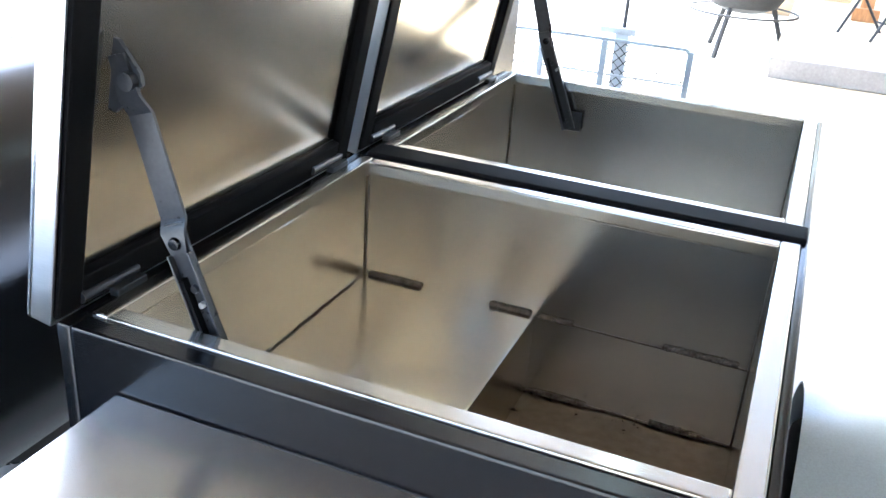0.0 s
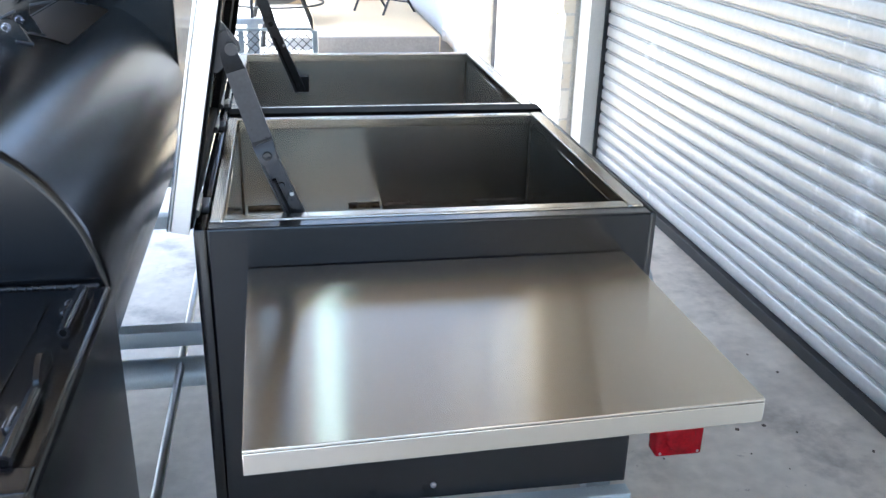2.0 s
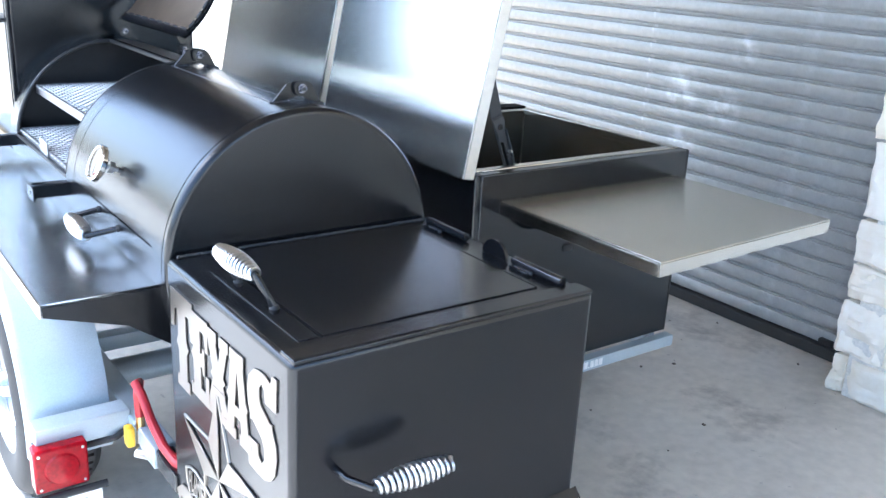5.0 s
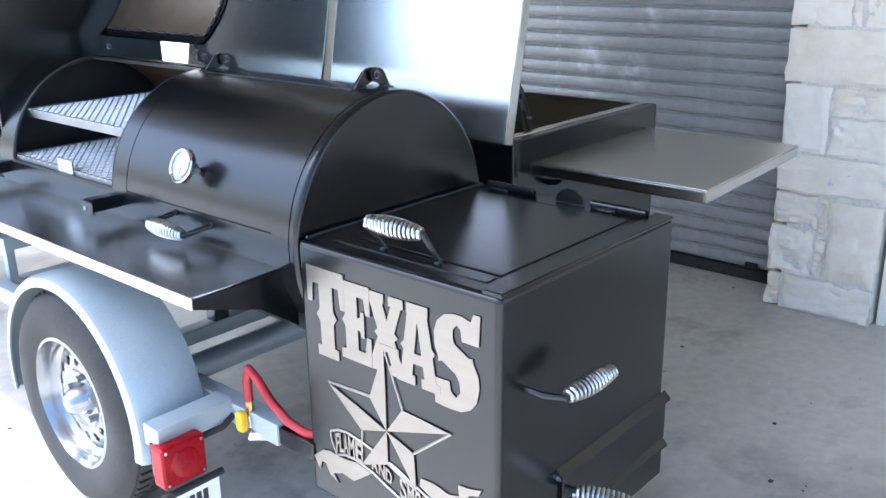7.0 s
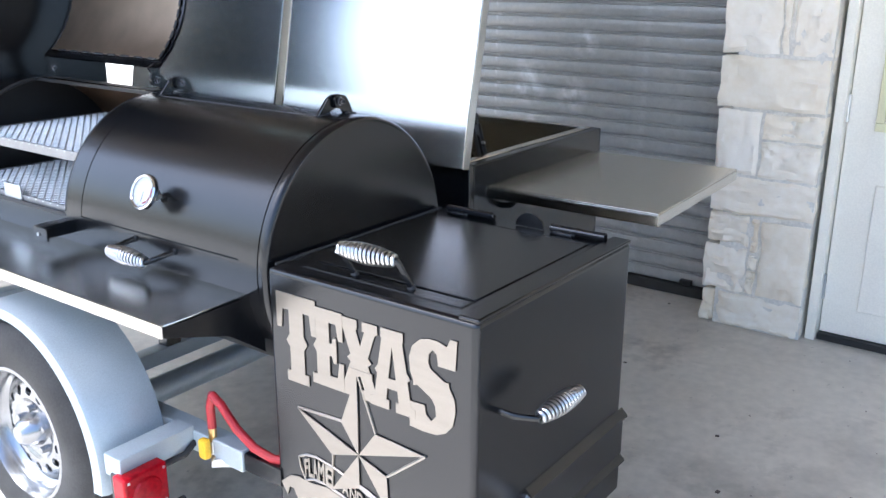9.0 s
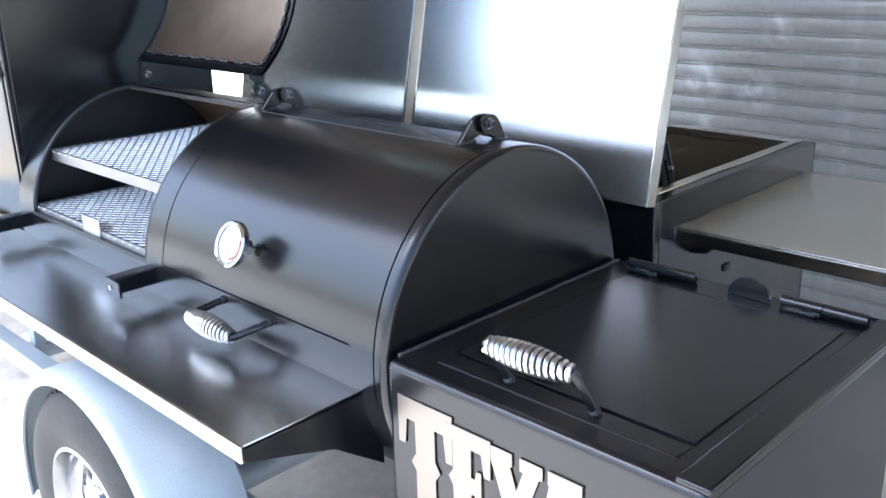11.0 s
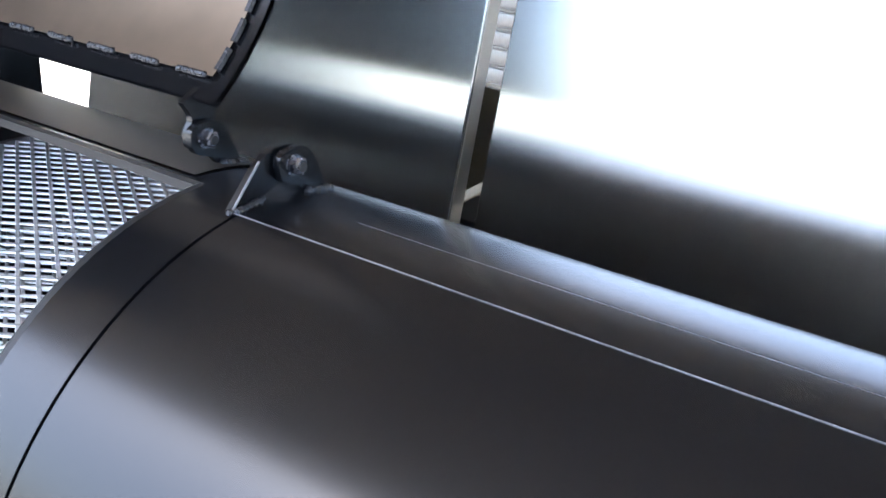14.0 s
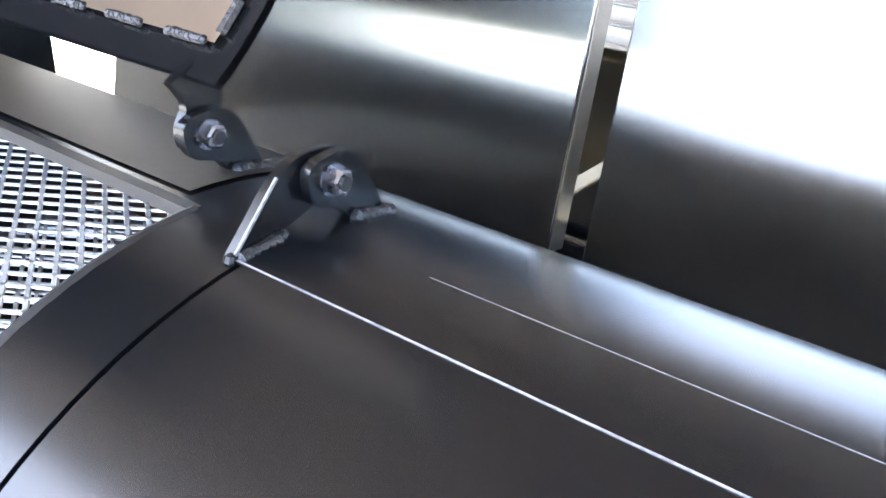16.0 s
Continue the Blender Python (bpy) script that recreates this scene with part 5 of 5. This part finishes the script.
# gas line
gas = thing("gas_valve", (-0.76, 0.20, 0.30), "yellow-handled gas valve with a red rubber hose", "gas valve")
part("pipe_elbow", rod([(-0.742, 0.13, 0.318), (-0.742, 0.16, 0.306), (-0.76, 0.19, 0.302), (-0.747, 0.205, 0.315), (-0.747, 0.207, 0.35)], 0.012), ZINC, gas)
part("valve_body", rod([(-0.747, 0.207, 0.345), (-0.747, 0.207, 0.385)], 0.010), BRASS, gas)
part("valve_lever", box(-0.782, -0.762, 0.195, 0.222, 0.315, 0.365, 0.006), YELLOW, gas, "yellow valve lever")
hp = [(-0.747, 0.207, 0.385), (-0.749, 0.206, 0.44), (-0.747, 0.198, 0.472), (-0.760, 0.180, 0.480), (-0.755, 0.160, 0.462), (-0.748, 0.12, 0.41), (-0.742, 0.07, 0.375), (-0.735, 0.02, 0.362), (-0.725, -0.004, 0.36)]
part("hose", rod(hp, 0.0105), HOSE, gas, "red rubber gas hose")

# front rack of the trailer
rack = thing("front_rack", (-0.15, 2.2, 0.345), "grey expanded-metal deck and rail on the trailer front", "rack")


def mesh_panel(origin, u, v, nu, nv, parent, mat, wide):
    """Diamond mesh spanned by u and v."""
    b = bmesh.new()
    o, u, v = Vector(origin), Vector(u), Vector(v)
    n = u.cross(v).normalized()
    for i in range(nu):
        for j in range(nv):
            p = o + u * (i / nu) + v * (j / nv)
            du, dv = u / nu, v / nv
            for a, c in ((p + dv * 0.5, p + du * 0.5), (p + du * 0.5, p + du + dv * 0.5), (p + du + dv * 0.5, p + du * 0.5 + dv), (p + du * 0.5 + dv, p + dv * 0.5)):
                d = (c - a).normalized().cross(n) * wide
                vs = [b.verts.new(q) for q in (a - d, a + d + n * 0.002, c + d + n * 0.002, c - d)]
                b.faces.new(vs)
    return tagged(part("mesh_panel", b, mat, parent, "grey expanded metal panel"), kind="stuff")


part("deck_rail", box(-0.70, 0.35, 1.575, 1.620, 0.455, 0.500, 0.003), SILVER, rack)
part("deck_rail", box(-0.70, 0.35, 2.810, 2.850, 0.465, 0.500, 0.003), PALE, rack)
part("deck_rail", box(-0.70, -0.665, 1.622, 2.808, 0.465, 0.500, 0.003), SILVER, rack)
part("deck_rail", box(0.315, 0.35, 1.622, 2.808, 0.465, 0.500, 0.003), SILVER, rack)
part("deck_rail", box(-0.19, -0.15, 1.622, 2.808, 0.462, 0.494, 0.003), SILVER, rack)
mesh_panel((-0.665, 1.622, 0.497), (0.98, 0, 0), (0, 1.186, 0), 26, 20, rack, DARK_STEEL, 0.0038)
mesh_panel((-0.66, 2.835, 0.50), (0.96, 0, 0), (0, 0, 0.265), 25, 7, rack, DARK_STEEL, 0.0018)
for x in (-0.66, -0.28, -0.03, 0.30):
    part("post", box(x - 0.012, x + 0.012, 2.818, 2.842, 0.345, 0.770, 0.003), SILVER, rack)
for x in (-0.68, 0.33):
    part("post", box(x - 0.015, x + 0.015, 1.585, 1.615, 0.345, 0.455, 0.003), SILVER, rack)
part("rack_rail", rod([(-0.66, 2.83, 0.77), (0.28, 2.83, 0.775), (0.298, 2.83, 0.765), (0.30, 2.83, 0.745)], 0.007), SILVER, rack)
part("rack_rail", rod([(-0.66, 2.83, 0.64), (0.30, 2.83, 0.64)], 0.005), PALE, rack)
jack = part("tongue_jack", box(-0.005, 0.050, 2.875, 2.930, 0.30, 0.80, 0.006), PALE, rack, "pale blue square jack post")
part("jack_collar", box(-0.065, 0.075, 2.868, 2.936, 0.79, 0.815, 0.004), PALE, jack)
part("jack_handle", rod([(0.022, 2.90, 0.815), (0.022, 2.90, 0.93)], 0.008), DARK_STEEL, jack)

# ---- porch things ----
PX, PY = 0.11, 7.55
pit = thing("fire_pit", (PX, PY, -0.06), "dark round steel fire pit bowl on three legs", "fire pit")
part("bowl", lathe([(0.285, 0.0), (0.295, 0.14), (0.345, 0.27), (0.42, 0.315), (0.50, 0.33), (0.52, 0.355), (0.505, 0.355), (0.49, 0.318), (0.35, 0.25), (0.305, 0.0)], (PX, PY, 0.0), (0, 0, 1), 40), RUBBER, pit)
part("ring", rod([(PX + 0.45 * math.cos(a), PY + 0.45 * math.sin(a), 0.30) for a in [2 * math.pi * k / 40 for k in range(41)]], 0.010, seg=6), RUBBER, pit)
for a in (250, 10, 130):
    c, w = math.cos(radians(a)), math.sin(radians(a))
    part("leg", rod([(PX + 0.24 * c, PY + 0.24 * w, 0.36), (PX + 0.40 * c, PY + 0.40 * w, -0.06)], 0.022, seg=8), RUBBER, pit)
chair = thing("folding_chair", (1.2, 8.0, 0.15), "dark steel folding chair standing open", "chair")
for x in (0.98, 1.40):
    part("front_leg", rod([(x, 7.78, 0.15), (x, 8.02, 0.60), (x, 8.20, 1.02)], 0.012), BLACK_ROUGH, chair)
    part("rear_leg", rod([(x + 0.01, 8.22, 0.15), (x + 0.01, 7.86, 0.60)], 0.012), BLACK_ROUGH, chair)
part("seat", box(0.99, 1.39, 7.78, 8.16, 0.585, 0.615, 0.010), BLACK_ROUGH, chair)
part("backrest", box(0.99, 1.39, 8.12, 8.145, 0.86, 1.04, 0.010), BLACK_ROUGH, chair)
part("brace", rod([(0.98, 8.15, 0.25), (1.40, 8.15, 0.25)], 0.008), BLACK_ROUGH, chair)
chair.rotation_euler = (0, 0, radians(-52))
post = thing("porch_post", (1.12, 9.0, 0.15), "brown wooden porch post with a hanging pot", "post")
part("shaft", box(1.06, 1.18, 8.94, 9.06, 0.15, 2.9, 0.008), WOOD, post)
part("foot", box(1.00, 1.24, 8.88, 9.12, 0.15, 0.27, 0.008), WOOD, post)
part("hanging_pot", lathe([(0, 0), (0, 0.07), (0.12, 0.10), (0.12, 0.085), (0.02, 0)], (0.72, 9.0, 1.05), (0, 0, 1), 20), BLACK_ROUGH, post)
part("pot_arm", rod([(1.06, 9.0, 1.45), (0.72, 9.0, 1.45), (0.72, 9.0, 1.17)], 0.008), BLACK_ROUGH, post)
solid("planter_box", box(-0.2, 1.0, 10.2, 10.7, -0.06, 0.42, 0.01), PLANTER, "low orange timber planter box", "planter")

rnd = random.Random(21)
b = bmesh.new()
for k in range(80):
    x, y, r = rnd.uniform(0.2, 1.7), rnd.uniform(-1.6, 1.2), 0.0015 + 0.005 * rnd.random() ** 3
    box(-r, r, -r * rnd.uniform(0.3, 1.4), r * rnd.uniform(0.3, 1.4), 0.0, r * 0.5, bm=b, m=Matrix.Translation((x, y, 0.0005)) @ Matrix.Rotation(rnd.uniform(0, 3), 4, "Z"))
for k in range(50):
    x, y, r = rnd.uniform(-2.4, -0.2), rnd.uniform(-0.6, 1.8), rnd.uniform(0.002, 0.006)
    box(-r, r, -r * rnd.uniform(0.3, 1.4), r * rnd.uniform(0.3, 1.4), 0.0, r * 0.5, bm=b, m=Matrix.Translation((x, y, 0.0005)) @ Matrix.Rotation(rnd.uniform(0, 3), 4, "Z"))
solid("floor_litter", b, DIRT, "scattered dark grit and leaf bits on the floor", "litter", "stuff")
